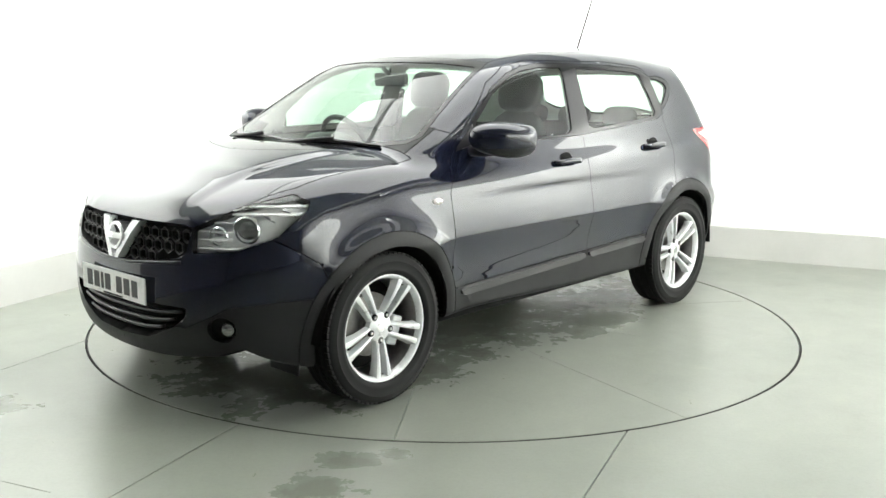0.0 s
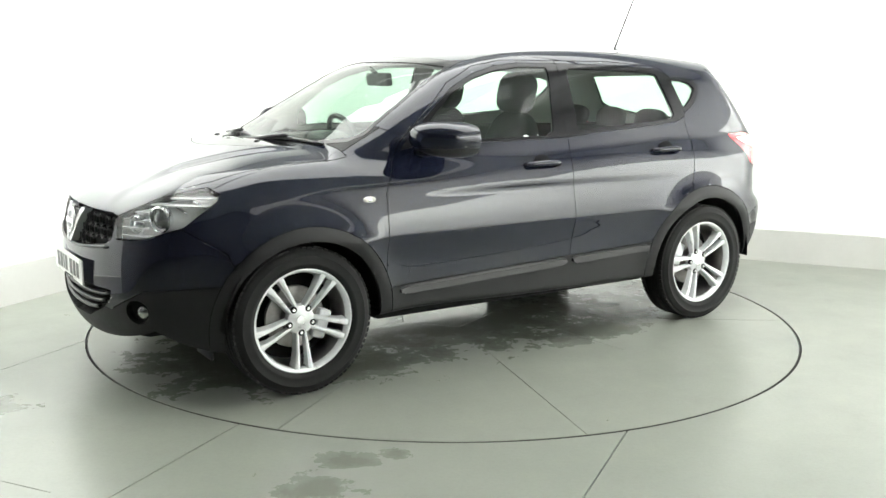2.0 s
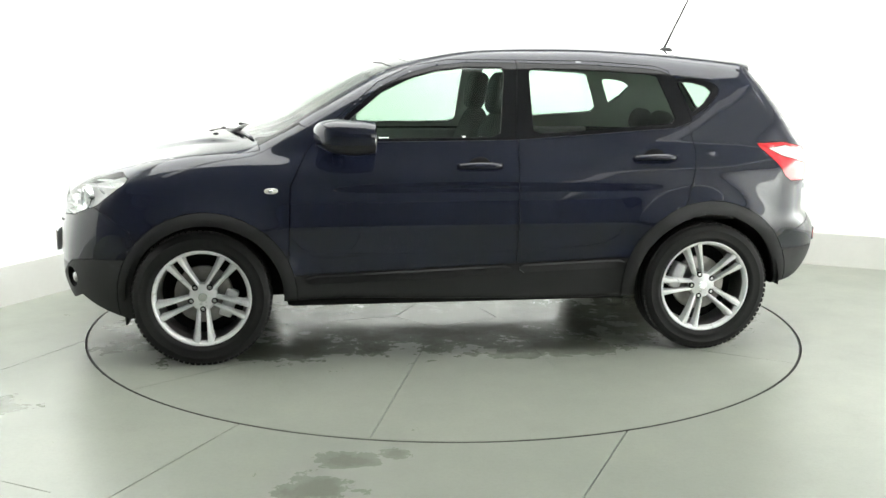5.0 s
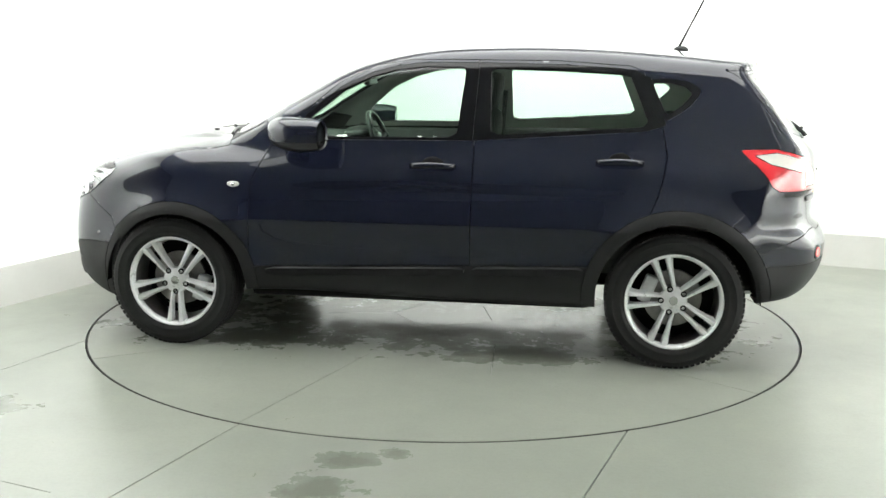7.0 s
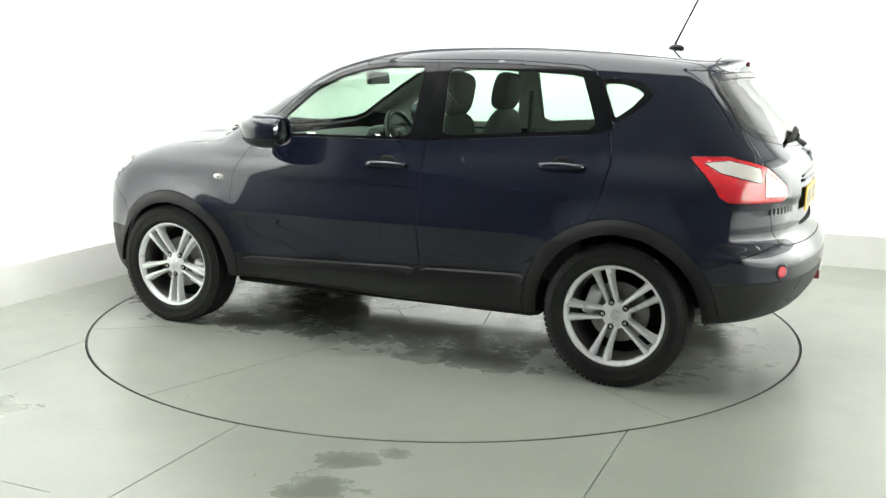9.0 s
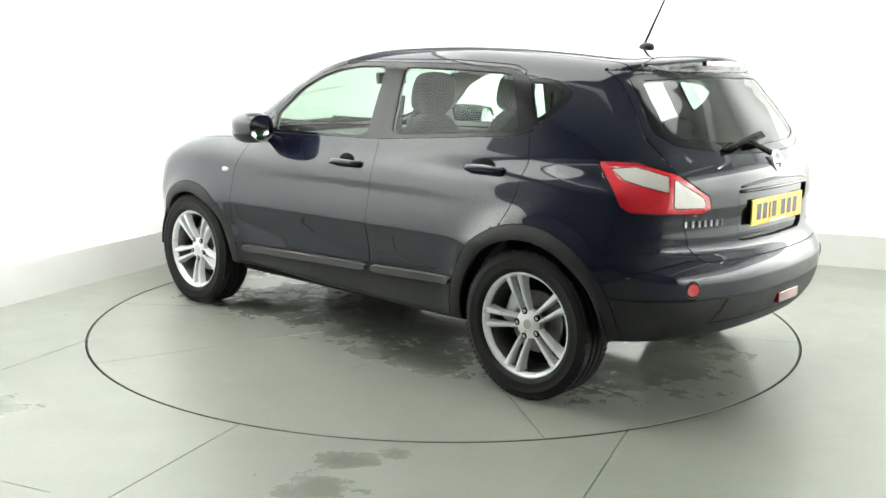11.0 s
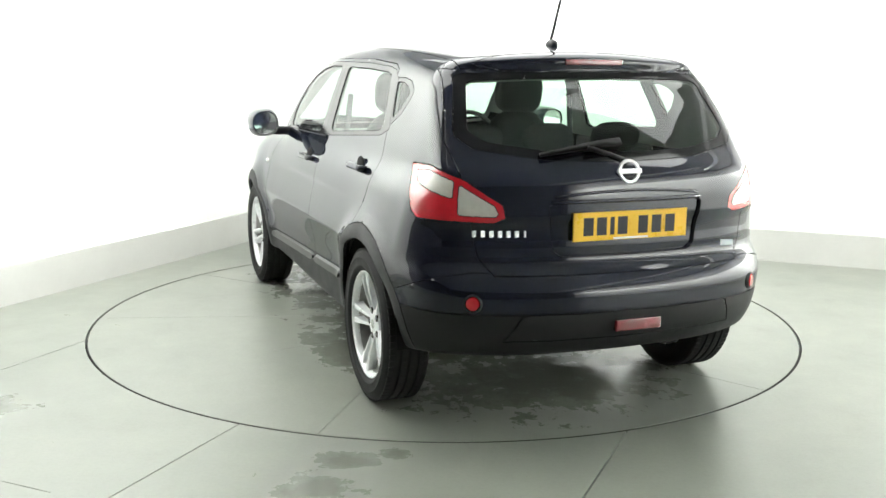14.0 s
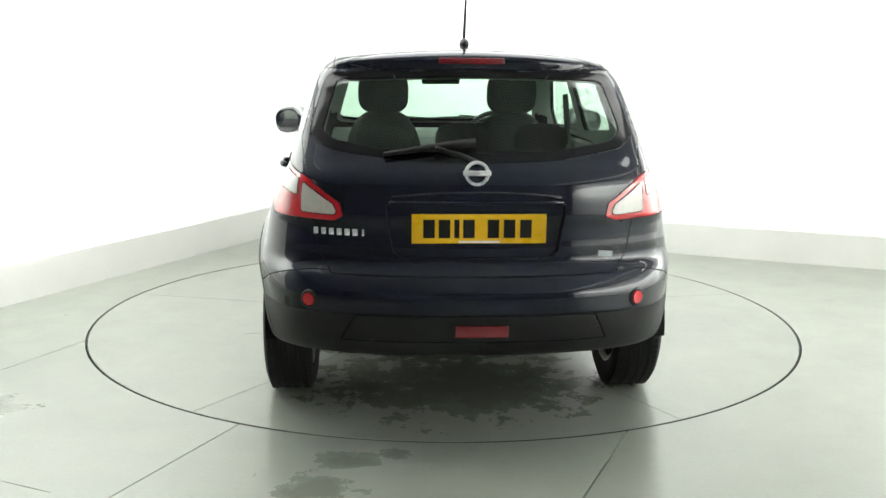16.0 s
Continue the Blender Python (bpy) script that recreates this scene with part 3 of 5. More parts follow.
def cut_shell():
    bm = shell_mesh()
    k = Cutter(bm)
    side = lambda c: c.y > 0.5
    # wheel openings, then the black arch lips round them
    k.cut("opening", SIDE, disc(*ARCH_F, 0.378, n=44), side)
    k.cut("opening", SIDE, disc(*ARCH_R, 0.395, n=44), side)
    k.cut("opening", SIDE, [(0.93, 0.1), (1.655, 0.1), (1.66, 0.335), (0.915, 0.335)], side)
    k.cut("opening", SIDE, [(-1.70, 0.1), (-0.945, 0.1), (-0.925, 0.34), (-1.715, 0.34)], side)
    lip = lambda c: c.y > 0.5
    k.cut("front_arch_trim", SIDE, disc(*ARCH_F, 0.446, n=44), lip)
    k.cut("front_arch_trim", SIDE, [(0.86, 0.1), (1.2, 0.1), (1.2, 0.335), (0.86, 0.335)], lip)
    k.cut("rear_arch_trim", SIDE, disc(*ARCH_R, 0.468, n=44), lip)
    k.cut("rear_arch_trim", SIDE, [(-0.87, 0.1), (-1.2, 0.1), (-1.2, 0.34), (-0.87, 0.34)], lip)
    # side glass with its black frame, then the glass proper
    cab = lambda c: c.y > 0.45 and c.z > 1.0
    k.cut("front_frame", SIDE, [(0.60, 1.112), (0.60, 1.232), (0.41, 1.385), (0.26, 1.455), (0.12, 1.493), (-0.03, 1.510), (-0.305, 1.510), (-0.283, 1.122)], cab)
    k.cut("rear_frame", SIDE, [(-0.283, 1.122), (-0.305, 1.510), (-0.7, 1.503), (-1.0, 1.487), (-1.09, 1.475), (-1.165, 1.44), (-1.245, 1.212), (-1.15, 1.18)], cab)
    k.cut("front_window", SIDE, [(0.575, 1.128), (0.575, 1.22), (0.40, 1.365), (0.26, 1.433), (0.12, 1.472), (-0.03, 1.488), (-0.235, 1.487), (-0.200, 1.135)], cab, over=("front_frame",), round_by=0.06)
    k.cut("rear_window", SIDE, [(-0.375, 1.15), (-0.365, 1.484), (-0.7, 1.478), (-1.0, 1.462), (-1.065, 1.45), (-1.155, 1.23), (-1.13, 1.20)], cab, over=("rear_frame",), round_by=0.06)
    k.cut("quarter_frame", SIDE, [(-1.155, 1.435), (-1.25, 1.44), (-1.35, 1.425), (-1.405, 1.39), (-1.405, 1.36), (-1.35, 1.295), (-1.235, 1.225)], cab, round_by=0.12)
    k.cut("quarter_window", SIDE, [(-1.175, 1.42), (-1.26, 1.42), (-1.335, 1.40), (-1.37, 1.37), (-1.32, 1.31), (-1.245, 1.258)], cab, over=("quarter_frame",), round_by=0.1)
    k.cut("mirror_trim", SIDE, [(0.60, 1.12), (0.6, 1.215), (0.735, 1.11), (0.745, 1.09)], cab)
    # windscreen and rear window, each with a black border
    fore = lambda c: c.x > 0.15 and c.z > 1.06
    k.cut("windscreen_border", FRONT, [(-0.02, 1.095), (0.5, 1.11), (0.66, 1.13), (0.69, 1.16), (0.58, 1.48), (0.55, 1.512), (0.3, 1.532), (-0.02, 1.537)], fore, round_by=0.05)
    k.cut("windscreen", FRONT, [(-0.02, 1.118), (0.5, 1.133), (0.635, 1.15), (0.662, 1.175), (0.56, 1.47), (0.53, 1.489), (0.3, 1.507), (-0.02, 1.511)], fore, over=("windscreen_border",), round_by=0.05)
    aft = lambda c: c.x < -1.6 and c.z > 0.9
    k.cut("tailgate_border", FRONT, [(-0.05, 1.12), (0.33, 1.13), (0.60, 1.172), (0.66, 1.225), (0.60, 1.44), (0.57, 1.462), (0.3, 1.472), (-0.05, 1.475)], aft, round_by=0.08)
    k.cut("tailgate_window", FRONT, [(-0.05, 1.155), (0.33, 1.165), (0.55, 1.20), (0.605, 1.24), (0.555, 1.425), (0.53, 1.438), (0.3, 1.446), (-0.05, 1.449)], aft, over=("tailgate_border",), round_by=0.08)
    # lamps
    k.cut("tail_lamp", CORNER_R, [(0.60, 1.10), (0.665, 0.925), (0.70, 0.90), (1.02, 0.892), (1.062, 0.912), (1.05, 0.965), (0.90, 1.06), (0.74, 1.105)], lambda c: c.x < -1.5, round_by=0.06)
    k.cut("tail_clear_outer", CORNER_R, [(0.645, 1.072), (0.735, 1.085), (0.862, 1.052), (0.862, 0.985), (0.69, 1.03)], lambda c: c.x < -1.5, over=("tail_lamp",), round_by=0.06)
    k.cut("tail_clear_inner", CORNER_R, [(0.885, 1.04), (1.02, 0.96), (1.035, 0.93), (1.025, 0.917), (0.885, 0.922)], lambda c: c.x < -1.5, over=("tail_lamp",), round_by=0.06)
    k.cut("headlamp", CORNER_F, [(-1.105, 0.725), (-0.93, 0.742), (-0.75, 0.80), (-0.63, 0.905), (-0.625, 0.935), (-0.70, 0.962), (-0.90, 0.915), (-1.105, 0.825)], lambda c: c.x > 1.4, round_by=0.05)
    # nose openings and black lower bumper
    nose = lambda c: c.x > 1.85
    k.cut("grille", FRONT, [(-0.05, 0.66), (0.12, 0.66), (0.40, 0.70), (0.44, 0.725), (0.445, 0.825), (0.40, 0.835), (-0.05, 0.835)], nose, round_by=0.05)
    k.cut("intake", FRONT, [(-0.05, 0.325), (0.20, 0.335), (0.37, 0.40), (0.44, 0.455), (0.45, 0.495), (-0.05, 0.495)], nose, round_by=0.05)
    k.cut("fog_recess", CORNER_F, disc(-0.985, 0.415, 0.06, 0.052), lambda c: c.x > 1.6)
    k.cut("front_lower_bumper", CORNER_F, [(-1.15, 0.1), (-0.3, 0.1), (-0.3, 0.525), (-0.60, 0.535), (-0.78, 0.53), (-0.95, 0.510), (-1.15, 0.405)], lambda c: c.x > 1.2 and c.y > 0.2)
    k.cut("front_lower_bumper", FRONT, [(-0.05, 0.1), (0.47, 0.1), (0.47, 0.405), (0.40, 0.412), (-0.05, 0.34)], nose)
    # sills
    k.cut("sill_trim", SIDE, [(0.9, 0.1), (0.9, 0.445), (-0.96, 0.51), (-0.96, 0.1)], lambda c: c.y > 0.5)
    # tail
    k.cut("bumper_insert", FRONT, [(-0.05, 0.425), (0.53, 0.425), (0.475, 0.533), (0.455, 0.541), (-0.05, 0.541)], lambda c: c.x < -1.6)
    k.cut("rear_lower_bumper", SIDE, [(-2.4, 0.1), (-1.60, 0.1), (-1.60, 0.535), (-2.4, 0.545)], lambda c: c.x < -1.5)
    k.cut("spoiler", SIDE, [(-2.1, 1.452), (-1.70, 1.474), (-1.655, 1.50), (-1.645, 1.70), (-2.1, 1.70)], lambda c: c.x < -1.5)
    k.cut("plate_recess", FRONT, [(-0.05, 0.755), (0.29, 0.755), (0.325, 0.78), (0.352, 0.955), (0.335, 0.968), (-0.05, 0.968)], lambda c: c.x < -1.62, round_by=0.04)
    k.cut("tailgate", FRONT, [(-0.05, 0.69), (0.565, 0.69), (0.615, 0.76), (0.64, 0.9), (0.69, 1.2), (0.62, 1.48), (-0.05, 1.48)], lambda c: c.x < -1.45)
    k.cut("rear_bumper", SIDE, [(-2.4, 0.4), (-1.60, 0.4), (-1.60, 0.555), (-1.93, 0.575), (-1.985, 0.70), (-2.4, 0.70)], lambda c: c.x < -1.5)
    # doors
    k.cut("front_door", SIDE, [(0.895, 0.3), (0.88, 0.66), (0.87, 0.90), (0.79, 1.06), (0.735, 1.14), (0.60, 1.255), (0.42, 1.41), (0.24, 1.493), (0.05, 1.525), (-0.30, 1.525), (-0.275, 1.1), (-0.26, 0.7), (-0.28, 0.3)], lambda c: c.y > 0.5, over=("rest",))
    k.cut("rear_door", SIDE, [(-0.28, 0.3), (-0.26, 0.7), (-0.275, 1.1), (-0.30, 1.525), (-0.7, 1.523), (-1.06, 1.50), (-1.13, 1.475), (-1.225, 1.21), (-1.255, 1.06), (-1.225, 0.90), (-1.1, 0.6), (-0.95, 0.3)], lambda c: c.y > 0.5)
    # bonnet, roof, bumper, wing; what is left is the rear quarter
    k.cut("bonnet", TOP, [(2.3, -0.05), (2.3, 0.40), (1.98, 0.47), (1.66, 0.685), (1.3, 0.735), (1.02, 0.735), (1.10, 0.4), (1.15, -0.05)], lambda c: c.z > 0.825 and c.x > 0.9)
    k.cut("cowl", TOP, [(1.2, -0.05), (1.2, 0.70), (0.8, 0.70), (0.8, -0.05)], lambda c: 1.0 < c.z < 1.2 and c.x > 0.7)
    k.cut("roof", TOP, [(0.6, -0.05), (0.5, 0.50), (0.1, 0.575), (-1.66, 0.565), (-1.85, 0.55), (-1.85, -0.05)], lambda c: c.z > 1.44)
    k.cut("front_bumper", SIDE, [(2.4, 0.1), (1.60, 0.1), (1.60, 0.53), (1.66, 0.68), (1.78, 0.76), (1.95, 0.86), (2.4, 0.86)], lambda c: c.x > 1.5)
    k.cut("front_wing", SIDE, [(2.3, 0.3), (0.86, 0.3), (0.86, 0.9), (0.78, 1.07), (0.70, 1.16), (1.2, 1.3), (2.3, 1.3)], lambda c: c.x > 0.6 and c.z < 1.2)
    bmesh.ops.remove_doubles(bm, verts=bm.verts, dist=0.0022)
    bmesh.ops.dissolve_degenerate(bm, dist=0.0006, edges=bm.edges)
    bmesh.ops.triangulate(bm, faces=[f for f in bm.faces if len(f.verts) > 4])
    bm.normal_update()
    bm.verts.index_update()
    return bm, k.collect()


CAR = empty("car", "dark navy metallic five-door crossover car with silver alloy wheels", "car")
SHELL_MESH, PIECES = cut_shell()


def build_shell():
    made = {}
    both = (1, -1)
    for name, label, mat in (("bonnet", "", PAINT), ("roof", "", PAINT), ("tailgate", "", PAINT), ("front_bumper", "", PAINT), ("rear_bumper", "", PAINT),
                             ("spoiler", "", PAINT), ("front_lower_bumper", "black plastic lower bumper", BLACK),
                             ("rear_lower_bumper", "black plastic lower bumper", BLACK)):
        made[name] = part(name, panel(PIECES[name], both), mat, CAR, label)
    for s in both:
        for name, label, mat in (("front_wing", "", PAINT), ("front_door", "", PAINT), ("rear_door", "", PAINT), ("rest", "", PAINT),
                                 ("front_arch_trim", "black plastic arch lip", BLACK), ("rear_arch_trim", "black plastic arch lip", BLACK),
                                 ("cowl", "black plastic cowl", BLACK), ("sill_trim", "black plastic sill cladding", BLACK)):
            made[name, s] = part("rear_quarter" if name == "rest" else name, panel(PIECES[name], (s,)), mat, CAR, label)
        for name, host in (("front_window", "front_door"), ("rear_window", "rear_door"), ("quarter_window", "rest")):
            pane = part("window", panel(PIECES[name], (s,), gap=0.003, depth=0.004, push=-0.004), GLASS, made[host, s], "green-tinted side glass")
            pane.visible_shadow = False
        part("window_frame", panel(PIECES["quarter_frame"], (s,), gap=0.001, depth=0.012), BORDER, made["rest", s], "gloss black window frame")
        part("window_frame", panel(PIECES["front_frame"], (s,), gap=0.001, depth=0.012), BORDER, made["front_door", s], "gloss black window frame")
        part("window_frame", panel(PIECES["rear_frame"], (s,), gap=0.001, depth=0.012), BORDER, made["rear_door", s], "gloss black window frame")
        part("mirror_trim", panel(PIECES["mirror_trim"], (s,), gap=0.001, depth=0.02), SATIN, made["front_door", s], "black triangular mirror base")
    part("windscreen_border", panel(PIECES["windscreen_border"], both, gap=0.0015, depth=0.008), BORDER, CAR, "black printed glass border")
    part("window_border", panel(PIECES["tailgate_border"], both, gap=0.0015, depth=0.008), BORDER, made["tailgate"], "black printed glass border")
    for name, host, label in (("windscreen", CAR, "green-tinted windscreen"), ("tailgate_window", made["tailgate"], "tinted rear window")):
        pane = part(name, panel(PIECES[name], both, gap=0.002, depth=0.004, push=-0.003), GLASS, host, label)
        pane.visible_shadow = False
    return made


SHELL = build_shell()


# ---- reading the shell, to set things on it ----
def skin_y(x, z):
    lo, hi = 0.2, 1.2
    for _ in range(30):
        mid = (lo + hi) / 2
        if float(shell_field(np.array(x), np.array(mid), np.array(z))) < 0:
            lo = mid
        else:
            hi = mid
    return lo


def skin_x(y, z, way=1):
    lo, hi = 0.8, 2.5
    for _ in range(30):
        mid = (lo + hi) / 2
        if float(shell_field(np.array(way * mid), np.array(abs(y)), np.array(z))) < 0:
            lo = mid
        else:
            hi = mid
    return way * lo


def skin_z(x, y):
    lo, hi = 0.7, 1.8
    for _ in range(30):
        mid = (lo + hi) / 2
        if float(shell_field(np.array(x), np.array(abs(y)), np.array(mid))) < 0:
            lo = mid
        else:
            hi = mid
    return lo


def blob(centre, radii, power=2.4, nu=28, nv=16, bm=None):
    """A rounded cushion-like solid."""
    bm = bm or bmesh.new()
    made = bmesh.ops.create_uvsphere(bm, u_segments=nu, v_segments=nv, radius=1.0)["verts"]
    for v in made:
        n = sum(abs(c) ** power for c in v.co) ** (-1 / power)
        v.co = Vector([centre[i] + radii[i] * v.co[i] * n for i in range(3)])
    return bm


# ---- inside of the body ----
def build_lining():
    low = [n for n in PIECES if n not in ("opening", "front_window", "rear_window", "quarter_window", "windscreen", "tailgate_window", "headlamp", "grille", "intake", "fog_recess", "plate_recess")]
    dark, pale = [], []
    for n in low:
        for f in PIECES[n]:
            (pale if f.calc_center_median().z > 1.10 and n not in ("cowl", "bonnet", "front_wing") else dark).append(f)
    part("body_frame", panel(dark, (1, -1), 0, 0, push=-0.03), DARK, CAR, "black inner body frame")
    part("cabin_lining", panel(pale, (1, -1), 0, 0, push=-0.022), PALE, CAR, "pale grey cabin lining")
    part("underbody", boxed((-0.9, -0.80, 0.27), (0.9, 0.80, 0.36), 0.03), DARK, CAR, "dark underbody")
    part("front_subframe", boxed((0.85, -0.52, 0.26), (1.95, 0.52, 0.62), 0.05), DARK, CAR, "dark underbody")
    part("rear_subframe", boxed((-2.0, -0.54, 0.34), (-0.85, 0.54, 0.66), 0.05), DARK, CAR, "dark underbody")
    part("exhaust", tube([(-1.0, 0.25, 0.27), (-1.5, 0.45, 0.30), (-1.8, 0.50, 0.36)], 0.03), STEEL, CAR, "rusty steel exhaust pipe")
    for s in (1, -1):
        for (cx, cz), r in ((ARCH_F, 0.40), (ARCH_R, 0.415)):
            prof = [(r, 0.865 * s), (r + 0.005, 0.70 * s), (r, 0.52 * s), (0.0, 0.50 * s)]
            bm = lathe(prof, 48)
            bmesh.ops.translate(bm, verts=bm.verts, vec=(cx, 0, cz))
            gone = [v for v in bm.verts if v.co.z < 0.33]
            bmesh.ops.delete(bm, geom=gone, context="VERTS")
            part("wheel_housing", bm, DARK, CAR, "black wheel-arch liner")
        # mud deflectors behind the front wheels and ahead of the rear ones
        part("mud_flap", boxed((1.70, min(0.55 * s, 0.74 * s), 0.185), (1.712, max(0.55 * s, 0.74 * s), 0.30), 0.004), BLACK, CAR)


# ---- wheels ----
def spoke_mesh(s, side):
    """One of a pair of spokes, along +x, widening to the rim."""
    bm = bmesh.new()
    def ring(r, inner, outer, top, thick):
        w = outer - inner
        return [bm.verts.new((r, y * s, o * side)) for o, y in ((inner, top - thick), (inner + w * 0.12, top - 0.002), (inner + w * 0.42, top), (outer - w * 0.30, top - 0.004), (outer, top - thick))]
    rows = [ring(0.040, 0.010, 0.030, 0.050, 0.022), ring(0.085, 0.0125, 0.0355, 0.062, 0.030), ring(0.14, 0.0145, 0.042, 0.073, 0.034),
            ring(0.19, 0.0155, 0.051, 0.079, 0.038), ring(0.222, 0.0155, 0.061, 0.081, 0.045), ring(0.240, 0.0145, 0.078, 0.080, 0.05)]
    n = 5
    for a, b in zip(rows, rows[1:]):
        for i in range(n):
            bm.faces.new((a[i], a[(i + 1) % n], b[(i + 1) % n], b[i]))
    bm.faces.new(rows[0])
    bm.faces.new(rows[-1][::-1])
    bmesh.ops.recalc_face_normals(bm, faces=bm.faces)
    return sharpen(bm, 0.5)


def build_wheel(cx, cy, s, turn):
    wheel = part("wheel", lathe([(0.245, 0.086 * s), (0.243, 0.0), (0.236, 0.082 * s), (0.246, 0.088 * s)], 72), ALLOY, CAR, "silver alloy wheel with five twin spokes")
    wheel.location = (cx, cy, 0.343)
    prof = [(0.238, 0.080), (0.247, 0.092), (0.262, 0.101), (0.268, 0.1035), (0.272, 0.102), (0.30, 0.105), (0.304, 0.1065), (0.308, 0.104), (0.322, 0.099), (0.334, 0.090), (0.340, 0.078),
            (0.342, 0.062), (0.343, 0.047), (0.335, 0.045), (0.335, 0.038), (0.3435, 0.036), (0.3435, 0.008), (0.335, 0.006), (0.335, -0.001), (0.3435, -0.003), (0.3435, -0.034), (0.335, -0.036),
            (0.335, -0.043), (0.343, -0.045), (0.341, -0.07), (0.334, -0.09), (0.30, -0.105), (0.243, -0.092)]
    part("tyre", sharpen(lathe([(r, o * s) for r, o in prof], 120), 0.9), RUBBER, wheel, "black tyre with grooved tread")
    # shoulder blocks of the tread
    bm = bmesh.new()
    for k in range(76):
        a = 2 * math.pi * k / 76
        for off in (0.078, 0.0225, -0.0185, -0.07):
            vs = box(bm, (0.333, (off - 0.011), -0.0105), (0.3448, (off + 0.011), 0.0105))
            bmesh.ops.rotate(bm, verts=vs, cent=(0, 0, 0), matrix=Matrix.Rotation(a + off * 2, 3, "Y"))
    blocks = part("tread", bm, RUBBER, wheel, smooth=False)
    blocks["kind"] = "stuff"
    part("rim_lip", lathe([(0.222, 0.060 * s), (0.228, 0.074 * s), (0.236, 0.0865 * s), (0.244, 0.0885 * s), (0.248, 0.082 * s)], 72), ALLOY, wheel)
    part("barrel", lathe([(0.224, 0.065 * s), (0.216, 0.03 * s), (0.212, -0.08 * s), (0.235, -0.09 * s)], 64), STEEL, wheel)
    part("brake_disc", sharpen(lathe([(0.0, 0.012 * s), (0.07, 0.012 * s), (0.075, -0.012 * s), (0.145, -0.012 * s), (0.147, -0.03 * s), (0.0, -0.03 * s)], 56)), STEEL, wheel, "worn steel brake disc")
    part("backing_plate", lathe([(0.0, -0.07 * s), (0.212, -0.07 * s)], 48), DARK, wheel)
    cal = boxed((0.10, min(-0.045 * s, 0.02 * s), -0.07), (0.165, max(-0.045 * s, 0.02 * s), 0.07), 0.012)
    bmesh.ops.rotate(cal, verts=cal.verts, cent=(0, 0, 0), matrix=Matrix.Rotation(radians(-20 if cx < 0 else 160), 3, "Y"))
    part("caliper", cal, ALLOY, wheel)
    for k in range(5):
        for side in (1, -1):
            bm = spoke_mesh(s, side)
            bmesh.ops.rotate(bm, verts=bm.verts, cent=(0, 0, 0), matrix=Matrix.Rotation(radians(turn + 72 * k), 3, "Y"))
            part("spoke", bm, ALLOY, wheel)
        a = radians(turn + 72 * k)
        bolt = lathe([(0.0, 0.0625 * s), (0.0075, 0.0625 * s), (0.0095, 0.060 * s), (0.0095, 0.05 * s)], 6)
        bmesh.ops.translate(bolt, verts=bolt.verts, vec=(0.061 * math.cos(a), 0, -0.061 * math.sin(a)))
        part("bolt", sharpen(bolt), CHROME, wheel)
        # flat black disc that paints the shade of the bolt's recess
        seat = lathe([(0.0, 0.0580 * s), (0.0150, 0.0580 * s), (0.0158, 0.05 * s)], 20)
        bmesh.ops.translate(seat, verts=seat.verts, vec=(0.061 * math.cos(a), 0, -0.061 * math.sin(a)))
        part("bolt_hole_shade", sharpen(seat), DARK, wheel)
    part("hub", sharpen(lathe([(0.0, 0.060 * s), (0.024, 0.0595 * s), (0.0275, 0.0585 * s), (0.031, 0.057 * s), (0.058, 0.0565 * s), (0.066, 0.052 * s), (0.072, 0.03 * s)], 48), 0.7), ALLOY, wheel)
    part("centre_cap", sharpen(lathe([(0.0, 0.062 * s), (0.022, 0.061 * s), (0.026, 0.056 * s)], 32)), CHROME, wheel, "plain silver centre cap")


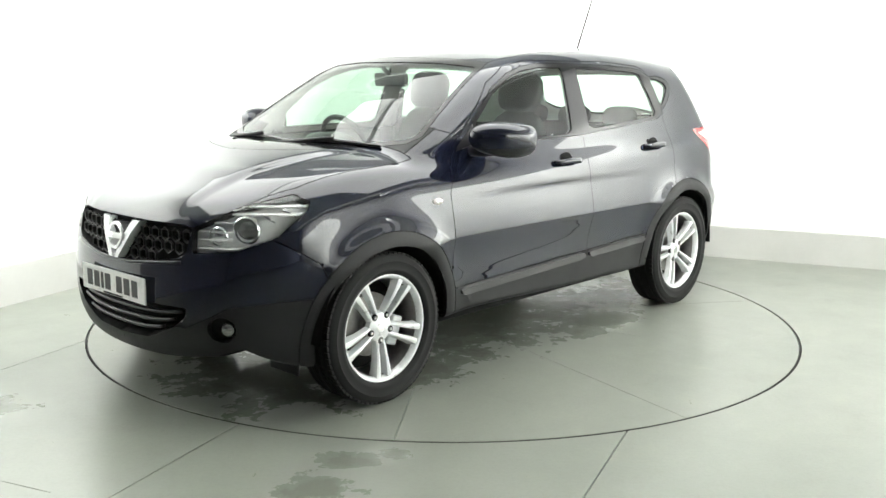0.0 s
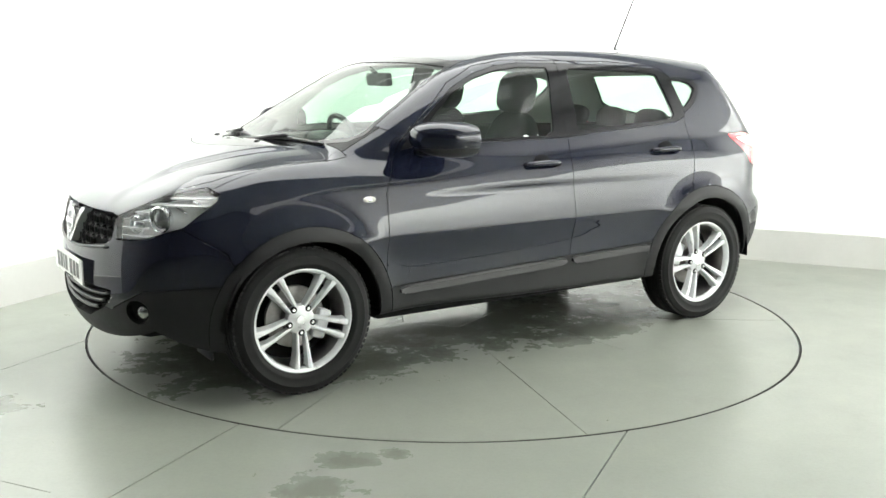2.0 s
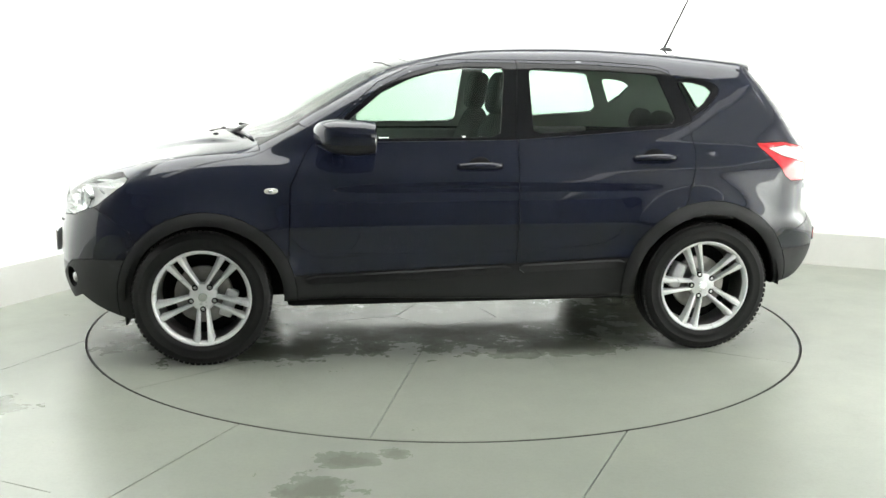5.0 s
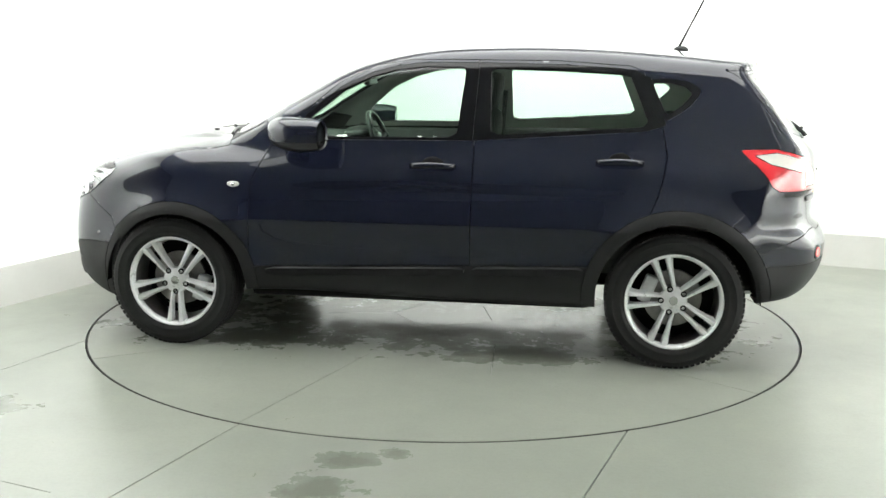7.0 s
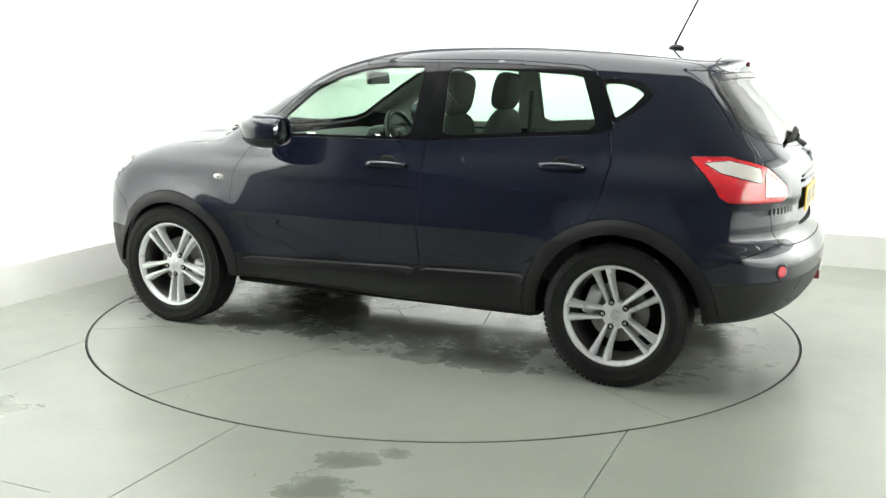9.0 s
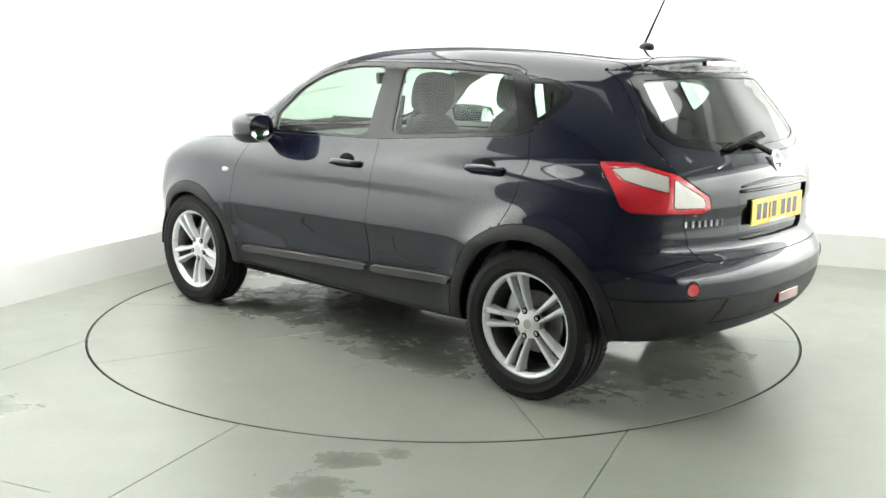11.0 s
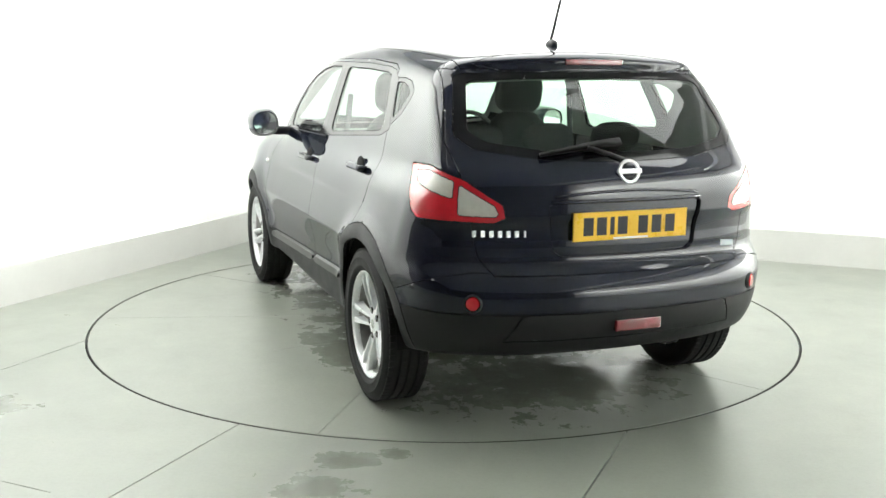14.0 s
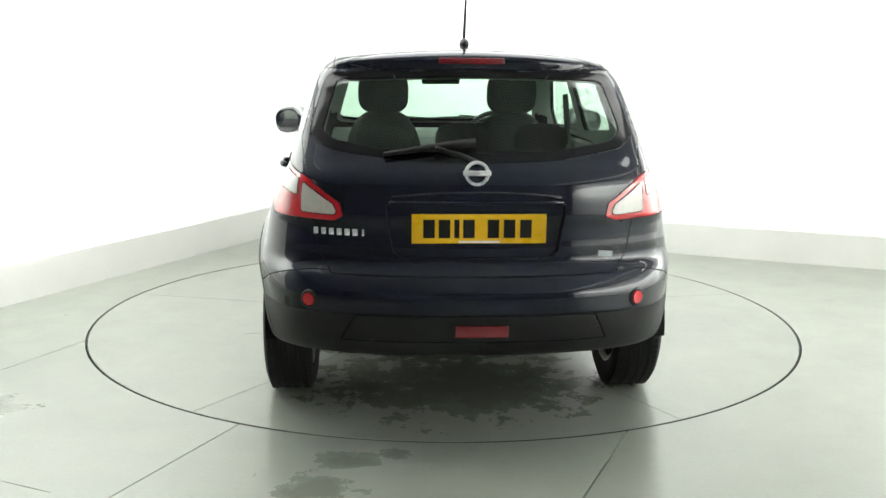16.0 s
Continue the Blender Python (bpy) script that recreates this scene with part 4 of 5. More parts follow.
# ---- fittings on the sides ----
def build_sides():
    for s in (1, -1):
        for x0, x1, z, host in ((0.03, -0.205, 0.992, "front_door"), (-0.905, -1.14, 1.028, "rear_door")):
            door, xm = SHELL[host, s], (x0 + x1) / 2
            # black oval bulge that paints the shade of the hollow behind the handle
            cup = bmesh.new()
            bmesh.ops.create_uvsphere(cup, u_segments=28, v_segments=14, radius=1.0)
            for v in cup.verts:
                v.co = Vector((xm + v.co.x * 0.058, s * (skin_y(xm, z) - 0.006 + v.co.y * 0.011), z + 0.002 + v.co.z * 0.046))
            part("recess_shade", cup, DARK, door, "black oval painted as the shade of the handle recess")
            bm = bmesh.new()
            rows, n = [], 14
            for i in range(n + 1):
                f = i / n
                x = x0 + (x1 - x0) * f
                out = 0.034 * min(1, math.sin(math.pi * min(max(f, 0.0), 1.0)) * 2.2 + 0.22)
                hgt = 0.0165 * (0.8 + 0.25 * math.sin(math.pi * f))
                y = skin_y(x, z) + out
                zz = z + 0.004 * math.sin(math.pi * f)
                rows.append([bm.verts.new((x, s * (y + a * 0.009), zz + b * hgt)) for a, b in ((-0.9, -0.7), (0.3, -1), (0.95, -0.45), (1, 0.3), (0.4, 1), (-0.9, 0.8))])
            for a, b in zip(rows, rows[1:]):
                for i in range(6):
                    bm.faces.new((a[i], a[(i + 1) % 6], b[(i + 1) % 6], b[i]))
            bm.faces.new(rows[0])
            bm.faces.new(rows[-1])
            bmesh.ops.recalc_face_normals(bm, faces=bm.faces)
            part("handle", bm, PAINT, door, "navy painted pull handle")
        x, z = 0.965, 0.876
        y = skin_y(x, z)
        rep = part("side_indicator", blob((x, s * y, z), (0.034, 0.008, 0.0155), 2.2), WHITELAMP, SHELL["front_wing", s], "small oval clear indicator lamp")
        part("lens", blob((x, s * (y + 0.0055), z), (0.014, 0.005, 0.008), 2.0), CHROME, rep)
        # door mirror
        cy = 0.962 * s
        def housing(keep):
            bm = bmesh.new()
            bmesh.ops.create_uvsphere(bm, u_segments=40, v_segments=26, radius=1.0)
            for v in bm.verts:
                c = v.co
                n = (abs(c.x) ** 2.6 + abs(c.y) ** 2.6 + abs(c.z) ** 2.6) ** (-1 / 2.6)
                v.co = Vector((0.575 + c.x * n * 0.18, cy + s * (c.y * n * 0.088 + 0.012 * c.z - 0.085 * max(c.x, 0.0) ** 1.5), 1.146 + c.z * n * 0.083 - 0.012 * c.y * n + 0.015 * max(c.x, 0)))
            geom = list(bm.verts) + list(bm.edges) + list(bm.faces)
            bmesh.ops.bisect_plane(bm, geom=geom, dist=1e-5, plane_co=(0.452, cy, 0), plane_no=(-1, 0.12 * s, 0), clear_outer=True)
            geom = list(bm.verts) + list(bm.edges) + list(bm.faces)
            bmesh.ops.bisect_plane(bm, geom=geom, dist=1e-5, plane_co=(0.5, 0, 1.112), plane_no=(0, 0, keep), clear_outer=True)
            rim = [e for e in bm.edges if len(e.link_faces) == 1]
            r = bmesh.ops.extrude_edge_only(bm, edges=rim)
            for v in (g for g in r["geom"] if isinstance(g, bmesh.types.BMVert)):
                v.co += (Vector((0.52, cy, 1.14)) - v.co) * 0.10
            bmesh.ops.recalc_face_normals(bm, faces=bm.faces)
            return sharpen(bm, 0.8)
        mir = part("door_mirror", housing(-1), PAINT, CAR, "navy door mirror with black lower shell")
        part("lower_shell", housing(1), SATIN, mir, "glossy black lower shell")
        gl = lathe([(0.0, 0.0), (0.9, 0.0), (1.0, 0.03)], 40, axis="x")
        for v in gl.verts:
            v.co = Vector((0.468 - v.co.x * 0.1, cy + v.co.y * 0.074, 1.143 + v.co.z * 0.068))
        part("mirror_glass", gl, CHROME, mir, "mirror glass")
        part("mirror_arm", tube([(0.645, s * (skin_y(0.64, 1.09) - 0.03), 1.085), (0.64, s * 0.86, 1.09), (0.62, s * 0.93, 1.105)], 0.026, taper=0.03), SATIN, mir, "black mirror arm")
        # lower door moulding with its flat upper facet
        for x0, x1, host in ((0.80, -0.255, "front_door"), (-0.30, -0.86, "rear_door")):
            bm = bmesh.new()
            rows, n = [], 24
            for i in range(n + 1):
                x = x0 + (x1 - x0) * i / n
                z = 0.450 - 0.034 * x
                y = max(skin_y(x, z + 0.02), skin_y(x, z - 0.02))
                w = 0.022 if 0 < i < n else 0.010
                rows.append([bm.verts.new((x, s * yy, zz)) for yy, zz in ((y - 0.004, z + w), (y + 0.013, z + w * 0.5), (y + 0.017, z - w), (y - 0.01, z - w * 1.2))])
            for a, b in zip(rows, rows[1:]):
                for i in range(3):
                    bm.faces.new((a[i], a[i + 1], b[i + 1], b[i]))
            bm.faces.new(rows[0])
            bm.faces.new(rows[-1])
            bmesh.ops.recalc_face_normals(bm, faces=bm.faces)
            part("moulding", sharpen(bm, 0.4), SATIN, SHELL[host, s], "satin black door moulding")


# ---- nose ----
def build_nose():
    grille = part("grille", panel(PIECES["grille"], (1, -1), 0.0, -0.034, push=-0.035), DARK, CAR, "black honeycomb grille with chrome V trim")
    bm = bmesh.new()
    w = 0.060
    for row in range(-1, 6):
        for col in range(-12, 13):
            y, z = col * w * 0.98 + (row % 2) * w * 0.49, 0.690 + row * 0.049
            if abs(y) > 0.42 or z < 0.675 + 0.09 * max(0, abs(y) - 0.12) or z > 0.81:
                continue
            x = skin_x(y, z) - 0.016
            six = [(y + 0.56 * w * math.cos(math.pi / 6 + k * math.pi / 3), z + 0.55 * w * math.sin(math.pi / 6 + k * math.pi / 3)) for k in range(6)]
            outer = [bm.verts.new((x, a, b)) for a, b in six]
            inner = [bm.verts.new((x - 0.002, y + (a - y) * 0.78, z + (b - z) * 0.78)) for a, b in six]
            back = [bm.verts.new((x - 0.016, y + (a - y) * 0.72, z + (b - z) * 0.72)) for a, b in six]
            for k in range(6):
                j = (k + 1) % 6
                bm.faces.new((outer[k], outer[j], inner[j], inner[k]))
                bm.faces.new((inner[k], inner[j], back[j], back[k]))
    mesh = part("honeycomb", bm, MESH, grille, smooth=False)
    mesh["kind"] = "stuff"
    # chrome V and the plain round emblem
    for s in (1, -1):
        bm = bmesh.new()
        rows = []
        for f in np.linspace(0, 1, 9):
            z = 0.662 + 0.168 * f
            ya, yb = 0.006 + 0.090 * f, 0.036 + 0.113 * f
            xa, xb = skin_x(ya, z) + 0.007, skin_x(yb, z) + 0.005
            rows.append([bm.verts.new(p) for p in ((xa - 0.03, s * (ya - 0.012), z), (xa + 0.004, s * ya, z), (xb + 0.006, s * yb, z), (xb - 0.03, s * (yb + 0.006), z))])
        for a, b in zip(rows, rows[1:]):
            for i in range(3):
                bm.faces.new((a[i], a[i + 1], b[i + 1], b[i]))
        bmesh.ops.recalc_face_normals(bm, faces=bm.faces)
        part("chrome_trim", sharpen(bm, 0.4), SILVER, grille, "chrome V-shaped trim")
    vplate = prism([(-0.03, 0.66), (0.03, 0.66), (0.085, 0.81), (-0.085, 0.81)], skin_x(0, 0.75) - 0.045, skin_x(0, 0.75) - 0.022, "yz", 0.003)
    part("emblem_panel", vplate, SATIN, grille, "black emblem panel")
    emblem(grille, skin_x(0, 0.755) + 0.010, 0.755, 1, 0.062)
    part("grille_lip", tube([(skin_x(y, 0.655 + 0.10 * max(0, abs(y) - 0.12)) + 0.001, y, 0.655 + 0.10 * max(0, abs(y) - 0.12)) for y in np.linspace(-0.42, 0.42, 25)], 0.007, sides=6), SATIN, grille)
    intake = part("lower_intake", panel(PIECES["intake"], (1, -1), 0.0, -0.048, push=-0.05), DARK, CAR, "black lower air intake with slats")
    for z, half in ((0.455, 0.42), (0.415, 0.37), (0.375, 0.30)):
        pts = [(skin_x(y, z + 0.02 * (y / half) ** 4) - 0.02, y, z + 0.02 * (y / half) ** 4) for y in np.linspace(-half, half, 25)]
        bm = tube(pts, 0.009, sides=8)
        part("slat", bm, SATIN, intake)
    for s in (1, -1):
        # headlamp: clear cover, bright bowl, projector and indicator
        lamp = part("headlamp", panel(PIECES["headlamp"], (s,), 0.0, 0.0, push=-0.035), HEADBOWL, CAR, "clear headlamp with chrome projector unit")
        cover = part("cover", panel(PIECES["headlamp"], (s,), 0.002, 0.034, push=0.001), CLEAR, lamp, "clear plastic lamp cover")
        cover.visible_shadow = False
        for cxy, z, r, mat in (((1.885, 0.645), 0.825, 0.047, GLASSLENS), ((1.965, 0.545), 0.795, 0.034, CHROME)):
            out = Vector((0.85, 0.5 * s, -0.02)).normalized()
            turn = out.to_track_quat("X", "Z").to_matrix().to_4x4()
            at = Matrix.Translation((skin_x(cxy[1], z) - 0.032, cxy[1] * s, z)) @ turn
            bm = lathe([(r * 1.22, -0.02), (r * 1.26, 0.006), (r * 1.12, 0.012), (r, 0.004), (r * 0.98, -0.01)], 36, axis="x")
            part("bezel", sharpen(bm), CHROME, lamp, place=at)
            bm = lathe([(0.0, 0.012), (r * 0.5, 0.009), (r * 0.8, 0.003), (r * 0.98, -0.006)], 36, axis="x")
            part("projector", bm, mat, lamp, "round projector lens", place=at)
        # white shelves behind the cover, added to catch light and brighten the lamp
        for z in (0.752, 0.786, 0.820, 0.854, 0.888, 0.918):
            line = []
            for y in np.linspace(0.30, 0.80, 60):
                x = skin_x(y, z)
                a = (y - x) * R2
                if np.interp(a, (-1.105, -0.93, -0.75, -0.63), (0.725, 0.742, 0.80, 0.905)) + 0.004 < z < np.interp(a, (-1.105, -0.90, -0.70, -0.625), (0.825, 0.915, 0.962, 0.935)) - 0.006 and -1.09 < a < -0.645 and not 0.60 < y < 0.69 - 2 * abs(z - 0.825):
                    line.append((x, float(y)))
                elif line:
                    break
            if len(line) > 3:
                bm = bmesh.new()
                rows = [[bm.verts.new((x - d, y * s, z + h)) for d, h in ((0.046, 0.004), (0.009, -0.002), (0.009, -0.007), (0.046, -0.007))] for x, y in line]
                for p, q in zip(rows, rows[1:]):
                    for i in range(4):
                        bm.faces.new((p[i], p[(i + 1) % 4], q[(i + 1) % 4], q[i]))
                bm.faces.new(rows[0])
                bm.faces.new(rows[-1][::-1])
                bmesh.ops.recalc_face_normals(bm, faces=bm.faces)
                part("added_bright_shelf", sharpen(bm, 0.5), HEADBOWL, lamp)
        for k in range(4):
            a0 = Vector((1.93 - 0.07 * k, 0.63 + 0.045 * k, 0.868 + 0.018 * k))
            x = skin_x(a0.y, a0.z) - 0.022
            part("lamp_fin", tube([(x, a0.y * s, a0.z), (x - 0.045, (a0.y + 0.03) * s, a0.z - 0.05 + 0.01 * k)], 0.006, sides=6), CHROME, lamp)
        fog = part("fog_lamp_recess", panel(PIECES["fog_recess"], (s,), 0.0, -0.028, push=-0.03), DARK, CAR, "dark round fog lamp recess")
        d = Vector((0.75, 0.66 * s, 0)).normalized()
        y, z = 0.612, 0.414
        at = Matrix.Translation((skin_x(y, z) - 0.012, y * s, z)) @ d.to_track_quat("X", "Z").to_matrix().to_4x4()
        part("fog_lamp", lathe([(0.0, 0.004), (0.022, 0.002), (0.03, -0.006), (0.036, -0.03)], 28, axis="x"), GLASSLENS, fog, "small round fog lamp", place=at)
    number_plate("front_plate", skin_x(0, 0.545) + 0.007, 0.0, 0.545, 1, WHITEPLATE, "white number plate with dark characters")
    # wipers and washer ridge at the foot of the windscreen
    for y0, y1 in ((-0.52, 0.10), (0.02, 0.58)):
        pts = [(float(SCREEN(zz)) - 0.40 * y * y + 0.02, y, zz) for y, zz in ((y, 1.118 + 0.015 * math.sin((y - y0) / (y1 - y0) * math.pi)) for y in np.linspace(y0, y1, 10))]
        w = part("wiper", tube(pts, 0.011, sides=6, taper=0.007), SATIN, CAR, "black windscreen wiper")
        part("wiper_arm", tube([(pts[0][0] + 0.03, y0, 1.115), (pts[5][0] + 0.012, pts[5][1], pts[5][2] + 0.015)], 0.009, sides=6), SATIN, w)
    for y in (-0.27, 0.27):
        part("washer_jet", blob((1.27, y, skin_z(1.27, y)), (0.016, 0.012, 0.007), 2.2, 12, 8), BLACK, CAR)


def emblem(host, x, z, way, r):
    """A plain ring with a bar across it."""
    bm = bmesh.new()
    ring = lathe([(r * 0.72, 0.0), (r * 0.76, 0.008 * way), (r * 0.95, 0.008 * way), (r, 0.0)], 44, axis="x", bm=bm)
    e = part("emblem", sharpen(ring), SILVER, host, "plain chrome ring emblem with a bar", place=pose(x, 0, z, 0, -8 if way > 0 else 14, 0))
    part("bar", boxed((-0.002, -r * 1.08, -r * 0.2), (0.011, r * 1.08, r * 0.2), 0.003) if way > 0 else boxed((-0.011, -r * 1.08, -r * 0.2), (0.002, r * 1.08, r * 0.2), 0.003), SILVER, e)


def number_plate(name, x, y, z, way, mat, label):
    plate = part("number_plate", boxed((-0.004, -0.262, -0.0575), (0.004, 0.262, 0.0575), 0.002), mat, CAR, label, smooth=False, place=pose(x, y, z))
    ys = [-0.195, -0.135, -0.087, -0.040, 0.055, 0.118, 0.182]
    for k, c in enumerate(ys):
        w = 0.010 if k == 2 else 0.0225
        part("character_bar", boxed((0.0035 * way - 0.001, -w, -0.036), (0.0035 * way + 0.0018, w, 0.036)), SATIN, plate, "dark plain bar", smooth=False, place=pose(0, c * way, 0))
    part("maker_strip", boxed((0.0035 * way - 0.001, -0.08, -0.055), (0.0035 * way + 0.0012, 0.08, -0.047)), BLACK if way > 0 else WHITEPLATE, plate, smooth=False)
    return plate


# ---- tail ----
def build_tail():
    gate = SHELL["tailgate"]
    part("plate_recess", panel(PIECES["plate_recess"], (1, -1), 0.0, -0.012, push=-0.012), PAINT, gate)
    x = skin_x(0, 0.87, -1)
    number_plate("rear_plate", x + 0.001, -0.01, 0.872, -1, YELLOW, "yellow number plate with dark characters")
    emblem(gate, skin_x(0, 1.085, -1) - 0.004, 1.085, -1, 0.050)
    part("handle_strip", tube([(skin_x(y, 1.012, -1) - 0.002, y, 1.012 - 0.02 * (y / 0.33) ** 2) for y in np.linspace(-0.33, 0.33, 21)], 0.006, sides=8), PAINT, gate, "navy tailgate grip strip")
    part("plate_lamp_strip", tube([(skin_x(y, 0.975, -1) - 0.001, y, 0.973) for y in np.linspace(-0.34, 0.34, 15)], 0.008, sides=8), PAINT, gate)
    # chrome lettering as plain bars
    for k, y in enumerate(np.linspace(0.625, 0.44, 7)):
        w = 0.0115 if k < 6 else 0.004
        part("letter_bar", boxed((-0.003, -w, -0.013), (0.003, w, 0.013), 0.001), SILVER, gate, "small chrome bar", smooth=False,
             place=pose(skin_x(float(y), 0.850, -1) - 0.002, float(y), 0.850, 0, 0, 14))
    part("sticker", boxed((-0.0015, -0.05, -0.012), (0.0015, 0.05, 0.012)), STICKER, gate, "small pale blue sticker", smooth=False, place=pose(skin_x(0.5, 0.762, -1) - 0.002, -0.50, 0.762, 0, 0, -14))
    # rear wiper with its broad black blade
    pts = [(skin_x(y, z, -1) - 0.016, y, z) for y, z in ((0.36, 1.152), (0.27, 1.163), (0.18, 1.175), (0.09, 1.185), (0.0, 1.19))]
    wip = part("rear_wiper", tube([(a, b, c) for a, b, c in pts], 0.008, sides=8), BLACK, gate, "black rear wiper")
    blade = bmesh.new()
    rows = []
    for a, b, c in pts:
        h = 0.007 + 0.014 * (0.36 - b) / 0.36
        rows.append([blade.verts.new(p) for p in ((a, b, c - h * 0.6), (a - 0.018, b, c), (a + 0.006, b, c + h * 1.2), (a + 0.012, b, c))])
    for r, q in zip(rows, rows[1:]):
        for i in range(4):
            blade.faces.new((r[i], r[(i + 1) % 4], q[(i + 1) % 4], q[i]))
    blade.faces.new(rows[0])
    blade.faces.new(rows[-1])
    bmesh.ops.recalc_face_normals(blade, faces=blade.faces)
    part("wiper_blade", blade, DARK, wip)
    part("wiper_arm", tube([(skin_x(0, 1.125, -1) - 0.012, -0.01, 1.122), (pts[3][0] - 0.012, 0.06, 1.15), (pts[2][0] - 0.02, 0.16, 1.178)], 0.010, sides=8), BLACK, wip)
    part("brake_light", boxed((-0.004, -0.135, -0.012), (0.006, 0.135, 0.012), 0.003), DARKRED, SHELL["spoiler"], "dark red high brake light", place=pose(skin_x(0, 1.512, -1), 0, 1.512))
    insert = part("bumper_insert", panel(PIECES["bumper_insert"], (1, -1), 0.003, 0.014), BLACK, CAR, "satin black bumper insert")
    part("fog_light", boxed((-0.012, -0.105, -0.024), (0.02, 0.105, 0.024), 0.005), DARKRED, insert, "red rear fog light", place=pose(skin_x(0.0, 0.478, -1) - 0.003, -0.02, 0.478))
    for s in (1, -1):
        y, z = 0.655, 0.586
        d = Vector((-0.80, 0.55 * s, 0)).normalized()
        at = Matrix.Translation((skin_x(y, z, -1), y * s, z)) @ d.to_track_quat("X", "Z").to_matrix().to_4x4()
        ref = part("reflector", sharpen(lathe([(0.0, 0.007), (0.026, 0.006), (0.030, -0.01)], 32, axis="x")), REDGLASS, SHELL["rear_bumper"], "round red reflector", place=at)
        part("collar", lathe([(0.030, 0.004), (0.036, 0.005), (0.040, -0.01)], 32, axis="x"), SATIN, ref)
        lamp = part("tail_lamp", panel(PIECES["tail_lamp"], (s,), 0.0025, 0.03), REDGLASS, CAR, "red and clear tail lamp")
        part("clear_lens", panel(PIECES["tail_clear_outer"], (s,), 0.001, 0.012, push=0.0015), WHITELAMP, lamp, "clear lens section")
        part("clear_lens", panel(PIECES["tail_clear_inner"], (s,), 0.001, 0.012, push=0.0015), WHITELAMP, lamp, "clear lens section")


def build_antenna():
    base = part("antenna", blob((-1.362, 0, skin_z(-1.362, 0) + 0.004), (0.042, 0.022, 0.022), 2.1, 24, 12), SATIN, CAR, "black whip antenna leaning back")
    p, d = Vector((-1.352, 0, skin_z(-1.362, 0) + 0.022)), Vector((-0.43, 0, 0.90)).normalized()
    part("mast", tube([p, p + d * 0.16], 0.0075, sides=8, taper=0.006), SATIN, base)
    part("whip", tube([p + d * 0.16, p + d * 0.75], 0.0062, sides=6, taper=0.0045), SATIN, base)


# ---- cabin ----
def build_seat(y):
    seat = part("front_seat", blob((0.14, y, 0.62), (0.27, 0.25, 0.11), 3.0), FABRIC, CAR, "dark grey fabric front seat")
    bm = blob((0, 0, 0.30), (0.085, 0.245, 0.34), 3.2)
    for v in bm.verts:
        v.co.y *= 1.0 - 0.22 * max(0.0, v.co.z - 0.2) / 0.44
    part("backrest", bm, FABRIC, seat, place=pose(-0.13, y, 0.62, 0, -14, 0))
    part("headrest", blob((0, 0, 0.74), (0.06, 0.14, 0.115), 3.4), FABRIC, seat, place=pose(-0.12, y, 0.62, 0, -12, 0))
    for o in (-0.06, 0.06):
        part("headrest_post", tube([(0, o, 0.58), (0, o, 0.72)], 0.007), CHROME, seat, place=pose(-0.12, y, 0.62, 0, -12, 0))


